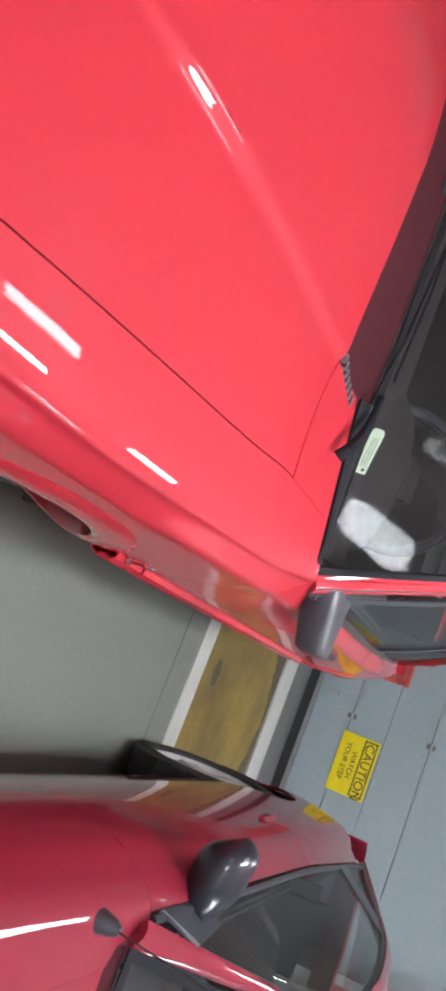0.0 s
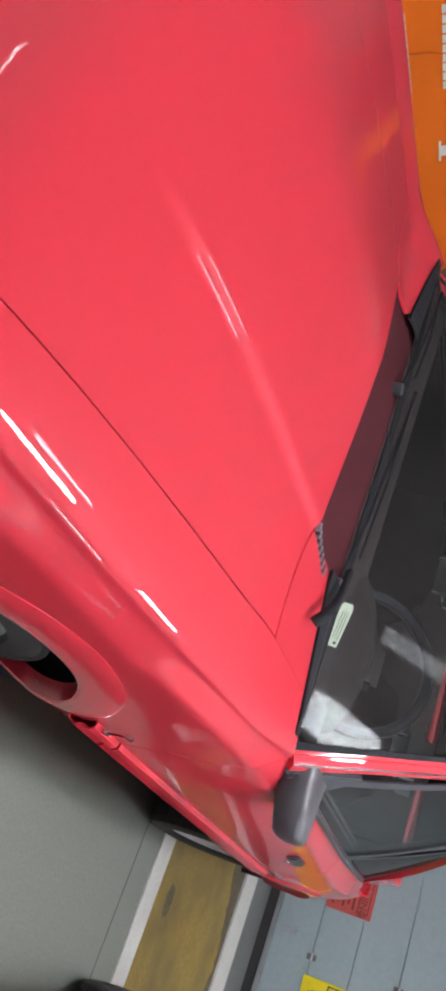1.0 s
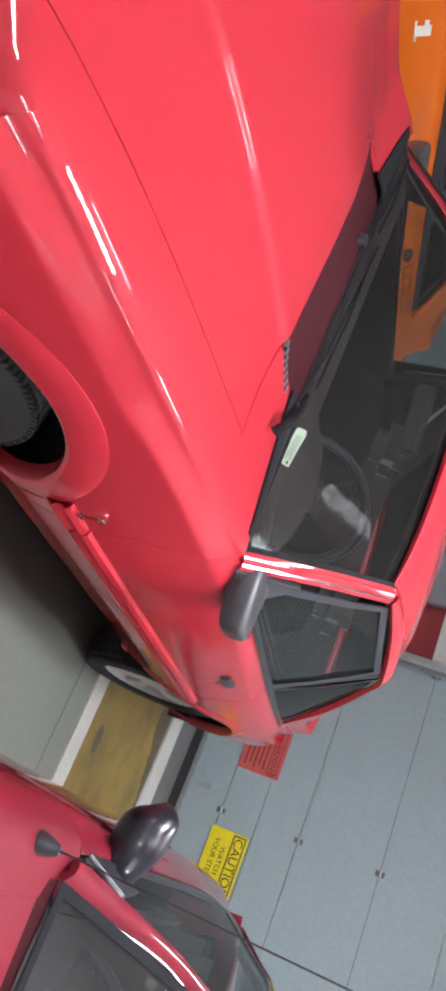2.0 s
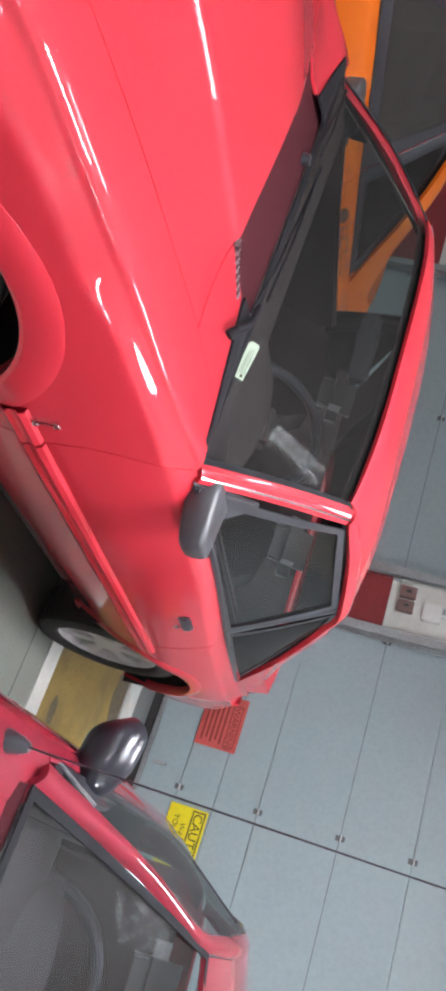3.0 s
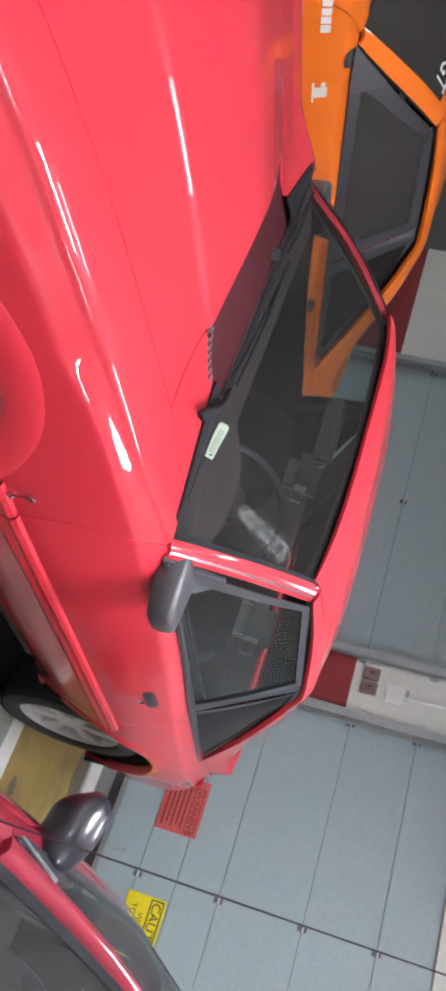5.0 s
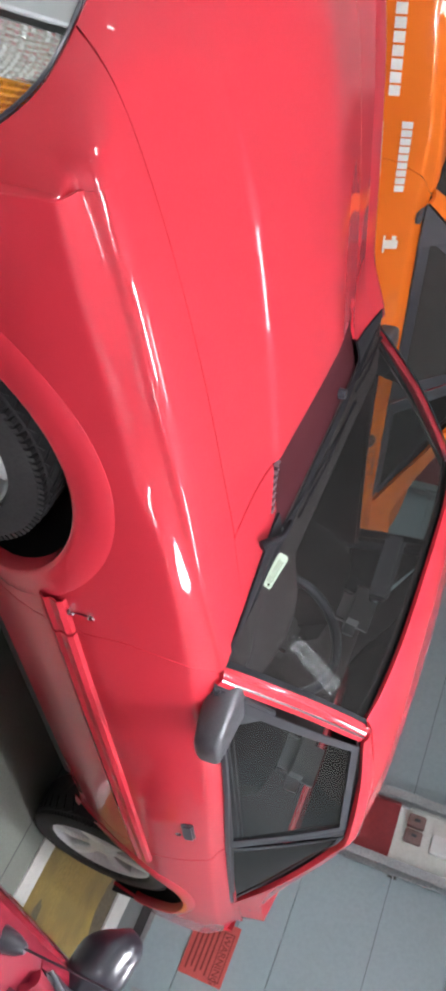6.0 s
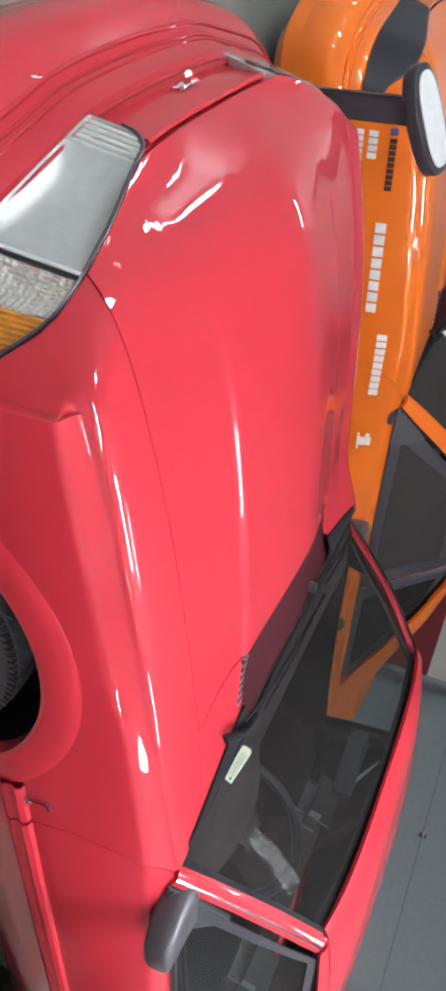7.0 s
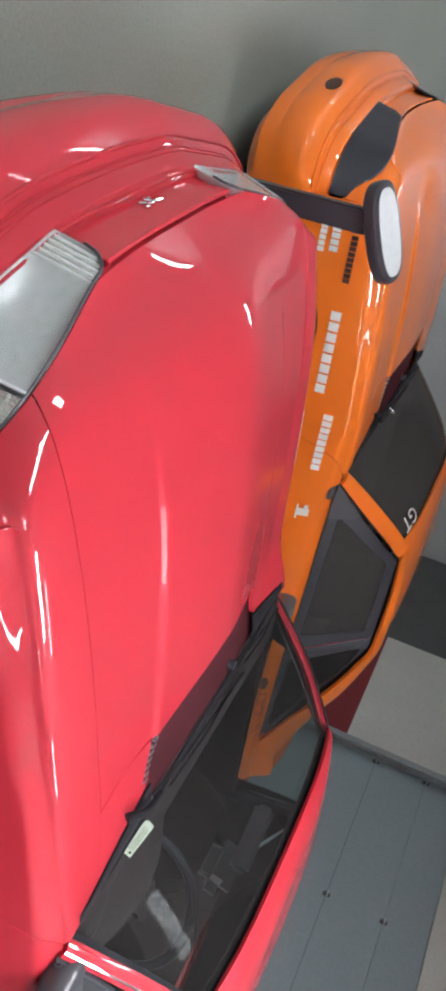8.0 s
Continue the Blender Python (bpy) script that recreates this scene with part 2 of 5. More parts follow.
def floor_sheet():
    structure("floor", box(X0 - 0.2, X1 + 0.2, Y0 - 0.2, 2.395, -0.15, 0.0), CONCRETE, "worn grey sealed concrete garage floor", "floor")
    structure("floor_by_doors", box(X0 - 0.2, X1 + 0.2, 4.065, YD + 0.6, -0.15, 0.0), STRIPGREY, "grey concrete strip along the doors", "floor")
    # the painted strip in front of the doors
    tagged(finish("white_line_1", box(X0 - 0.2, X1 + 0.2, 2.40, 2.545, -0.15, 0.004), WHITELINE), "white painted line across the concrete floor", "floor marking", kind="structure")
    tagged(finish("yellow_strip", box(X0 - 0.2, X1 + 0.2, 2.55, 3.765, -0.15, 0.002), YELLOW), "worn and stained yellow painted floor strip", "floor marking", kind="structure")
    # paint worn away along the slot, and an oily spot
    rng = random.Random(41)
    bm = bmesh.new()
    last = None
    edge = 0.10
    for k in range(160):
        x = -2.5 + 5.6 * k / 159
        edge = min(0.24, max(0.03, edge + rng.uniform(-0.035, 0.035)))
        pair = [bm.verts.new((x, 3.765, 0.0045)), bm.verts.new((x, 3.765 - edge, 0.0045))]
        if last:
            bm.faces.new((last[0], last[1], pair[1], pair[0]))
        last = pair
    tagged(finish("worn_edge", bm, WORNSTRIP), "brown worn edge of the yellow floor strip", "floor marking", kind="structure")
    for i, (sx, sy, sr) in enumerate(SPOTS):
        bm = bmesh.new()
        bm.faces.new([bm.verts.new((sx + sr * rng.uniform(0.75, 1.1) * math.cos(a * math.pi / 12), sy + 0.7 * sr * rng.uniform(0.75, 1.1) * math.sin(a * math.pi / 12), 0.0045)) for a in range(24)])
        tagged(finish("oil_spot_%d" % (i + 1), bm, WORNSTRIP), "dark oily spot on the yellow floor strip", "stain", kind="structure")
    tagged(finish("white_line_2", box(X0 - 0.2, X1 + 0.2, 3.81, 4.06, -0.15, 0.004), WHITELINE), "scuffed white painted line along the doors", "floor marking", kind="structure")
    tagged(finish("floor_joint", box(X0 - 0.2, X1 + 0.2, 2.188, 2.195, -0.02, 0.0012), GRATE), "thin dark joint across the concrete floor", "floor joint", kind="structure")
    tagged(finish("drain_slot", box(X0 - 0.2, X1 + 0.2, 3.767, 3.808, -0.15, -0.012), DARK), "narrow dark slot in the floor", "floor joint", kind="structure")


def walls():
    structure("wall_front", box(X0, X1, Y0 - 0.2, Y0, 0, CEILING), WALLGREY, "plain grey painted garage wall", "wall")
    structure("wall_west", box(X0 - 0.2, X0, Y0 - 0.2, YD + 0.6, 0, CEILING), WALLGREY, "plain grey painted garage wall", "wall")
    structure("wall_east", box(X1, X1 + 0.2, Y0 - 0.2, YD + 0.6, 0, CEILING), WALLGREY, "plain grey painted garage wall", "wall")
    structure("ceiling", box(X0 - 0.2, X1 + 0.2, Y0 - 0.2, YD + 0.6, CEILING, CEILING + 0.15), CEIL, "pale painted garage ceiling", "ceiling")
    structure("header_wall", box(X0, X1, YD - 0.04, YD + 0.3, 2.13, CEILING), WALLWHITE, "white wall above the garage doors", "wall")
    for i, (a, b, zr) in enumerate(((-0.79, -0.39, 1.31), (-4.95, -3.52, 1.06), (2.34, 2.75, 1.31))):
        structure("pillar_red_%d" % (i + 1), box(a, b, YD - 0.05, YD + 0.3, 0, zr), WALLRED, "dark red painted foot of the wall between two doors", "wall")
        structure("pillar_white_%d" % (i + 1), box(a, b, YD - 0.05, YD + 0.3, zr, 2.13), WALLWHITE, "white painted wall between two doors", "wall")
    structure("wall_back", box(X0, -4.95, YD, YD + 0.3, 0, 2.13), GRATE, "dark wall beside the garage doors", "wall")
    structure("wall_back_east", box(2.75, X1, YD, YD + 0.3, 0, 2.13), WALLGREY, "grey wall beside the garage doors", "wall")


def garage_door(name, a, b, mid):
    door = thing(name, "grey steel sectional overhead garage door, closed", "garage door", "garage doors")
    seams = [0.09, 0.342, 0.583, 0.853, 1.365, 1.80, 2.16]
    for z0, z1 in zip(seams, seams[1:]):
        part("panel", box(a, b, YD, YD + 0.045, z0 + 0.0015, z1 - 0.0015, 0.003), DOORSTEEL, door)
    part("backing", box(a, b, YD + 0.05, YD + 0.06, 0.02, 2.16), DARK, door)
    part("bottom_retainer", box(a, b, YD - 0.012, YD + 0.03, 0.062, 0.092, 0.004), STEEL, door, "pale metal edge strip")
    part("bottom_seal", box(a, b, YD, YD + 0.04, 0.0, 0.062, 0.006), RUBBER, door, "black rubber seal")
    for x in (a + 0.05, mid, b - 0.05):
        for z in (0.342, 0.853, 1.365, 1.80):
            # hinge body coloured dark to stand in for the shadow below the leaf
            hinge = part("hinge", joined(box(x - 0.016, x + 0.016, YD - 0.004, YD, z - 0.026, z + 0.03), box(x - 0.014, x + 0.014, YD - 0.022, YD - 0.003, z - 0.016, z + 0.004, 0.003)), GRATE, door)
            part("hinge_leaf", box(x - 0.018, x + 0.018, YD - 0.034, YD - 0.001, z + 0.004, z + 0.010, 0.002), ENAMEL, hinge, "bright metal hinge leaf")
            for dx in (-0.045, 0.045):
                part("bolt", moved(lathe([(-0.004, 0.0), (-0.004, 0.006), (0, 0.007)], 8), Matrix.Translation((x + dx * 1.6, YD, z - 0.03)) @ Matrix.Rotation(radians(90), 4, "Z")), STEEL, hinge)
            if x != mid:
                part("roller", rod([(x, YD - 0.03, z + 0.01), (x + (0.07 if x > mid else -0.07), YD - 0.03, z + 0.01)], 0.012), STEEL, hinge)
    part("handle", joined(box(mid - 0.11, mid - 0.085, YD - 0.035, YD - 0.02, 0.14, 0.22, 0.005), box(mid - 0.108, mid - 0.088, YD - 0.03, YD, 0.14, 0.155), box(mid - 0.108, mid - 0.088, YD - 0.03, YD, 0.205, 0.22)), STEEL, door, "small metal lift handle")
    return door


def door_track(x):
    t = thing("door_track", "galvanised steel vertical track of a garage door", "door track", "door tracks")
    part("angle", joined(box(x - 0.045, x + 0.045, YD - 0.05, YD - 0.044, 0.02, 2.3), box(x - 0.003, x + 0.003, YD - 0.10, YD - 0.05, 0.02, 2.3)), STEEL, t)
    part("channel", joined(box(x - 0.03, x + 0.03, YD - 0.112, YD - 0.107, 0.02, 2.3, 0.002), box(x - 0.03, x - 0.026, YD - 0.107, YD - 0.07, 0.02, 2.3)), STEEL, t)
    for z in (0.4, 0.95, 1.34, 1.83):
        part("bracket", box(x - 0.04, x + 0.055, YD - 0.07, YD - 0.051, z - 0.03, z + 0.03, 0.004), STEEL, t)
    return t


def wall_switches():
    for i, z in enumerate((1.425, 1.425)):
        x = -0.69 + 0.10 * i
        s = thing("switch_box", "brown electrical switch box on the white pillar", "switch box", "switch boxes")
        part("case", box(x - 0.04, x + 0.04, YD - 0.10, YD - 0.05, z - 0.055, z + 0.055, 0.006), material("switch_brown", (0.22, 0.13, 0.12), 0.5, grain=0.1, scale=60), s)
        part("toggle", box(x - 0.008, x + 0.008, YD - 0.115, YD - 0.10, z - 0.015, z + 0.02, 0.003), BLACK, s)
    s = thing("junction_box", "white square junction box on the white pillar", "junction box")
    part("case", box(-0.65, -0.53, YD - 0.09, YD - 0.05, 1.54, 1.66, 0.006), ENAMEL, s)
    part("cover", box(-0.645, -0.535, YD - 0.095, YD - 0.09, 1.545, 1.655, 0.002), ENAMEL, s)
    c = thing("conduit", "white electrical conduit running up the pillar", "conduit")
    part("pipe", rod([(-0.59, YD - 0.065, 1.66), (-0.59, YD - 0.065, 1.78), (-0.60, YD - 0.065, 1.88), (-0.60, YD - 0.065, 2.6)], 0.012), ENAMEL, c)
    for z in (1.68, 2.0):
        part("clip", box(-0.645, -0.58, YD - 0.07, YD - 0.05, z - 0.012, z + 0.012, 0.002), STEEL, c)


def caution_sign():
    s = thing("caution_sign", "yellow caution sign on the grey garage door", "sign")
    y, x0, x1, z0, z1 = YD - 0.012, 1.015, 1.385, 0.33, 0.572
    part("plate", box(x0, x1, y, y + 0.012, z0, z1, 0.002), SIGNYELLOW, s)
    # black frame round the heading
    part("heading_frame", joined(box(x0 + 0.012, x1 - 0.012, y - 0.002, y, 0.552, 0.56), box(x0 + 0.012, x1 - 0.012, y - 0.002, y, 0.478, 0.486),
                                 box(x0 + 0.012, x0 + 0.02, y - 0.002, y, 0.486, 0.552), box(x1 - 0.02, x1 - 0.012, y - 0.002, y, 0.486, 0.552)), INK, s)
    for word, size, x, z in (("CAUTION", 0.078, x0 + 0.024, 0.493), ("WATCH", 0.045, x0 + 0.10, 0.425), ("YOUR STEP", 0.045, x0 + 0.06, 0.375)):
        w = letters(word, size)
        part("lettering", moved(w, Matrix.Translation((x, y - 0.002, z)) @ Matrix.Rotation(radians(90), 4, "X")), INK, s)


def warning_sign():
    s = thing("warning_sign", "red warning sign on the grey garage door", "sign")
    y, x0, x1, z0, z1 = YD - 0.012, 0.29, 0.635, 0.345, 0.615
    part("plate", box(x0, x1, y, y + 0.012, z0, z1, 0.002), SIGNRED, s)
    part("heading_frame", joined(box(x0 + 0.05, x1 - 0.02, y - 0.002, y, 0.588, 0.594), box(x0 + 0.05, x1 - 0.02, y - 0.002, y, 0.528, 0.534),
                                 box(x0 + 0.05, x0 + 0.056, y - 0.002, y, 0.534, 0.588), box(x1 - 0.026, x1 - 0.02, y - 0.002, y, 0.534, 0.588)), REDINK, s)
    part("lettering", moved(letters("WARNING", 0.058), Matrix.Translation((x0 + 0.062, y - 0.002, 0.540)) @ Matrix.Rotation(radians(90), 4, "X")), REDINK, s)
    for k in range(5):
        part("text_bar", box(x0 + 0.04, x1 - 0.03 - 0.02 * (k % 2), y - 0.002, y, 0.495 - 0.03 * k, 0.506 - 0.03 * k), REDINK, s)


def fixture(x, y, along=1.22, tubes=(0.0,), radius=0.024):
    f = thing("assumed_ceiling_light", "white fluorescent ceiling fixture with %s" % ("one lit tube" if len(tubes) == 1 else "two lit tubes"), "ceiling light", "ceiling lights")
    z = CEILING - 0.12
    part("housing", box(x - 0.065 - tubes[-1], x + 0.065 + tubes[-1], y - along / 2 - 0.03, y + along / 2 + 0.03, z + 0.05, CEILING, 0.006), ENAMEL, f)
    for dx in tubes:
        part("tube", rod([(x + dx, y - along / 2, z + 0.02), (x + dx, y + along / 2, z + 0.02)], radius, 12), TUBE, f, "lit fluorescent tube")
        for dy in (-along / 2 - 0.012, along / 2 + 0.012):
            part("socket", box(x + dx - 0.018, x + dx + 0.018, y + dy - 0.012, y + dy + 0.012, z, z + 0.05, 0.003), ENAMEL, f)
    return f


def wide_fixture(x, y, half=0.64, lit=None):
    f = thing("assumed_ceiling_light", "wide white ceiling light with a lit diffuser, assumed and out of view", "ceiling light", "ceiling lights")
    z = CEILING - 0.10
    part("housing", box(x - 0.16, x + 0.16, y - half, y + half, z + 0.02, CEILING, 0.008), ENAMEL, f)
    part("diffuser", box(x - 0.13, x + 0.13, y - half + 0.03, y + half - 0.03, z, z + 0.03, 0.012), lit or PANEL, f, "lit white diffuser")
    for dx in (-0.145, 0.145):
        part("side_trim", box(x + dx - 0.012, x + dx + 0.012, y - half + 0.01, y + half - 0.01, z - 0.004, z + 0.02, 0.003), ENAMEL, f)
    return f


floor_sheet()
walls()
garage_door("garage_door", -0.39, 2.34, 0.92)
garage_door("garage_door", -3.52, -0.79, -2.144)
for tx in (-0.375, -0.815, -3.505, 2.32):
    door_track(tx)
wall_switches()
caution_sign()
warning_sign()
# unseen tube lights, added as fill for the room
for lx in (-3.4, 3.6):
    fixture(lx, -4.4, 1.0)
# assumed from the twin streak along the hood crease
fixture(0.12, 0.80, 0.66, tubes=(-0.035, 0.035), radius=0.026)
# two unseen lights, set where highlights on fender and hood front need them
wide_fixture(1.17, 2.42, 0.42, SOFTPANEL)
wide_fixture(-6.15, -4.65, 0.55, SOFTPANEL)
# unseen, added to brighten the west wall that the far hood reflects
wide_fixture(-5.5, -0.5, 0.60, SOFTPANEL)
# assumed from the white reflection in the red car's windshield
wide_fixture(0.82, 0.50, 0.40, BRIGHTPANEL)
# unseen lights added as fill; the last brightens the doors and nearby floor
for lx, ly, lh in ((0.84, -3.6, 0.64), (-1.6, -3.4, 0.64), (3.6, -0.3, 0.64), (4.2, 2.8, 0.64)):
    wide_fixture(lx, ly, lh)


# ---------------------------------------------------------------- cars
def lerp(a, b, t):
    return tuple(p + (q - p) * t for p, q in zip(a, b))


def patch(a, b, c, d, nu=10, nv=8, bulge=(0, 0, 0)):
    """Rows of points over the four-cornered patch a-b (one edge) to d-c (the opposite edge), bulging by a vector in its middle."""
    rows = []
    for i in range(nu + 1):
        u = i / nu
        r = []
        for j in range(nv + 1):
            v = j / nv
            p = lerp(lerp(a, b, u), lerp(d, c, u), v)
            k = 4 * u * (1 - u) * 0.5 + 4 * v * (1 - v) * 0.5
            r.append(tuple(q + k * w for q, w in zip(p, bulge)))
        rows.append(r)
    return rows


def wheel(car, x, y, z, r, side, name):
    """A tyre on a five-spoke alloy rim; side: 1 where its face looks to +x."""
    w = part(name, moved(lathe([(-0.085, r * 0.70), (-0.092, r * 0.80), (-0.085, r * 0.94), (-0.065, r * 0.99), (0.065, r * 0.99), (0.085, r * 0.94), (0.095, r * 0.80), (0.088, r * 0.735), (0.07, r * 0.70), (-0.085, r * 0.70)], 56),
                         Matrix.Translation((x - 0.09 * side, y, z)) @ Matrix.Diagonal((side, 1, 1, 1))), RUBBER, car, "black rubber tyre")
    tread = bmesh.new()
    for k in range(44):
        t = 2 * math.pi * k / 44
        for s in (-1, 1):
            b = box(-0.028, 0.028, -0.011, 0.011, r * 0.975, r, 0)
            moved(b, Matrix.Translation((x - 0.09 * side, y, z)) @ Matrix.Rotation(t + 0.05 * s, 4, "X") @ Matrix.Translation((s * 0.036, 0, 0)) @ Matrix.Rotation(radians(25 * s), 4, "Z"))
            tread = joined(tread, b)
    part("tread", tread, RUBBER, w)
    ribs = []
    for k in range(104):
        b = box(0.070, 0.0845, -0.0048, 0.0048, r * 0.905, r * 0.985, 0)
        ribs.append(moved(b, Matrix.Translation((x - 0.09 * side, y, z)) @ Matrix.Diagonal((side, 1, 1, 1)) @ Matrix.Rotation(2 * math.pi * k / 104, 4, "X")))
    part("shoulder_ribs", joined(*ribs), RUBBER, w)
    m = Matrix.Translation((x - 0.02 * side, y, z)) @ Matrix.Diagonal((side, 1, 1, 1))
    R = r * 0.735
    part("rim", moved(lathe([(-0.11, R * 0.9), (-0.02, R * 0.90), (0.0, R * 0.94), (0.012, R), (-0.004, R * 1.02), (-0.02, R), (-0.13, R * 0.97)], 48), m), ALLOY, w, "silver alloy wheel rim")
    part("disc", moved(lathe([(-0.085, 0.001), (-0.085, R * 0.9)], 32), m), DARK, w)
    part("hub", moved(lathe([(-0.03, R * 0.34), (-0.006, R * 0.30), (0.0, R * 0.22), (0.004, R * 0.12), (0.005, 0.001)], 32), m), ALLOY, w)
    for k in range(6):
        t = 2 * math.pi * k / 6 + 0.3
        rows = []
        for q in range(7):
            rr = R * (0.26 + 0.68 * q / 6)
            half = 0.023 + 0.018 * (q / 6) ** 1.5
            xx = -0.004 + 0.004 * math.sin(math.pi * q / 6)
            c, s = math.cos(t), math.sin(t)
            rows.append([(xx + dx, rr * c - h * s, rr * s + h * c) for dx, h in ((-0.03, -half), (-0.004, -half * 0.95), (0.0, -half * 0.7), (0.0, half * 0.7), (-0.004, half * 0.95), (-0.03, half))])
        part("spoke", moved(capped(rows), m), ALLOY, w)
    return w


def eased(xs, ys, sigma=0.06):
    """A curve through knots with its corners eased along the car."""
    f = pchip(xs, ys)
    step = sigma / 2
    t = np.arange(xs[0] - 0.4, xs[-1] + 0.4, step)
    v = np.array([f(x) for x in t])
    k = np.exp(-0.5 * (np.arange(-7, 8) * step / sigma) ** 2)
    k /= k.sum()
    s = np.stack([np.convolve(np.pad(c, 7, mode="reflect", reflect_type="odd"), k, "valid") for c in v.T], axis=1)
    return pchip(t, s)


class Body:
    """The outer skin of a car, as a section that changes from nose to tail.
    lines: for each character line, from the middle of the top down to the sill, knots of (y, x, z)."""

    def __init__(self, lines, warp=None, creases=(3, 4), ridge=0.0, sigma=0.06):
        self.creases, self.made, self.ridge = creases, {}, ridge
        self.lines = [eased([k[0] for k in l], [k[1:] for k in l], sigma) for l in lines]
        self.n = len(lines)
        self.warp = warp or (lambda p: p)

    def section(self, y):
        """The half section at y: a flat-crowned hood up to line 2, then creased at lines 3 and 4."""
        key = round(y, 5)
        if key in self.made:
            return self.made[key]
        P = [f(y) for f in self.lines]
        ss, pp = [2.0], [P[2]]
        for i in range(3, self.n):
            if i in self.creases:
                a, b = P[i] + 0.16 * (P[i - 1] - P[i]), P[i] + 0.16 * (P[i + 1] - P[i])
                if i == 3:
                    d = P[3] - P[2]
                    a = P[2] + d * (0.975, 0.50)
                    ss.append(2.55)
                    pp.append(P[2] + d * (0.80, 0.03))
                ss += [i - 0.16, i, i + 0.16]
                pp += [a, 0.5 * P[i] + 0.25 * (a + b), b]
            else:
                ss.append(i)
                pp.append(P[i])
        side = pchip(ss, pp)

        def f(s):
            if s <= 2:
                x = P[2][0] * s / 2
                if not self.ridge:
                    return np.array((x, P[0][1] + (P[2][1] - P[0][1]) * (s / 2) ** 2.2))
                fade = min(1.0, max(0.0, (y + 0.66) / 0.22)) ** 2
                flat = P[2][1] + fade * self.ridge / (1 + math.exp((x - 0.367) / 0.005))
                middle = P[0][1] + 0.004 - (P[2][1] + fade * self.ridge)
                return np.array((x, flat + middle * (1 - min(1.0, x / 0.367) ** 2) ** 2))
            return side(s)
        self.made[key] = f
        return f

    def at(self, y, s, side=1):
        x, z = self.section(y)(s)
        return self.warp((side * x, y, z))

    def s_for_z(self, y, z, lo=3.0):
        f = self.section(y)
        a, b = lo, self.n - 1.0
        for _ in range(22):
            m = (a + b) / 2
            if f(m)[1] > z:
                a = m
            else:
                b = m
        return (a + b) / 2

    def side_at(self, y, z, out=0.0, side=1):
        f = self.section(y)
        return self.warp((side * (f(self.s_for_z(y, z))[0] + out), y, z))


def arch_z(y, centre, r, zc, floor_z):
    d = r * r - (y - centre) ** 2
    return max(floor_z, zc + math.sqrt(d)) if d > 0 else floor_z


def columns(a, b, n, arch=None, r=0.0):
    """Steps along the car from a to b, closer together at the ends of a wheel arch."""
    ys = list(np.linspace(a, b, n))
    if arch is not None:
        ys += [arch + r * math.cos(t) for t in np.linspace(0, math.pi, 30)] + [arch - r - 0.001, arch + r + 0.001]
    return sorted({round(float(y), 5) for y in ys if a - 1e-9 <= y <= b + 1e-9})


def side_panel(body, name, car, mat, a, b, s_top, side, z_low, arch=None, r=0.34, zc=0.30, back=None, rows=16, front=None, label=""):
    """A panel of the car's side between two cuts across the body. back, front: by how much the cut leans at each s."""
    grid = []
    for y in columns(a, b, 26, arch, r):
        t = (y - a) / (b - a)
        zb = arch_z(y, arch, r, zc, z_low(y)) if arch is not None else z_low(y)
        sb = body.s_for_z(y, zb)
        row = []
        ss = [s_top + (sb - s_top) * k / rows for k in range(rows + 1)]
        if body.creases and sb > 4.7:
            ss = [q for q in (2.0045, 2.2, 2.45, 2.7, 2.82, 2.88, 2.94, 3.0, 3.06, 3.12, 3.18, 3.4, 3.62, 3.8, 3.88, 3.94, 4.0, 4.06, 4.12, 4.2, 4.4) if q >= s_top] + list(np.linspace(4.6, sb, rows))
        for s in ss:
            yy = y + (t * back(s) if back else 0) + ((1 - t) * front(s) if front else 0)
            row.append(body.at(yy, s, side))
        grid.append(row)
    return part(name, sheet(grid, 0.012, core=body.warp((0, (a + b) / 2, 0.5))), mat, car, label)


def flare(body, car, mat, centre, r, zc, side, out=0.010, width=0.078, start=-4):
    """The raised lip round a wheel arch."""
    rows = []
    for t in np.linspace(math.radians(start), math.radians(184), 40):
        row = []
        for k, o in ((0, -0.03), (0.0, 0.003), (0.07, out * 0.72), (0.16, out * 0.80), (0.55, out * 0.72), (0.85, out * 0.5), (1.0, 0.001)):
            rr = r - 0.004 + width * k
            y, z = centre + rr * math.cos(t), zc + rr * math.sin(t)
            row.append(body.side_at(y, max(0.2, z), o, side))
        rows.append(row)
    return part("arch_flare", sheet(rows, 0.004), mat, car, "", 50)


class Nose:
    """The plan of a car's front, swept at different heights."""

    def __init__(self, pts, warp=None):
        d = [0.0]
        for p, q in zip(pts, pts[1:]):
            d.append(d[-1] + math.dist(p, q))
        self.end = d[-1]
        full = [(-p[0], p[1]) for p in pts[:0:-1]] + list(pts)
        self.f = pchip([-v for v in d[:0:-1]] + d, full)
        self.warp = warp or (lambda p: p)

    def at(self, u, out, z):
        x, y = self.f(u)
        a, b = self.f(max(-self.end, u - 0.004)), self.f(min(self.end, u + 0.004))
        t = b - a
        n = np.array((t[1], -t[0])) / max(1e-9, math.hypot(*t))
        return self.warp((x + n[0] * out, y + n[1] * out, z))

    def u_for_x(self, x):
        a, b = 0.0, self.end
        for _ in range(24):
            m = (a + b) / 2
            a, b = (m, b) if self.f(m)[0] < x else (a, m)
        return a


def strip(car, name, points, radius, mat, parent=None, sides=8, label=""):
    return part(name, rod(points, radius, sides), mat, parent or car, label)


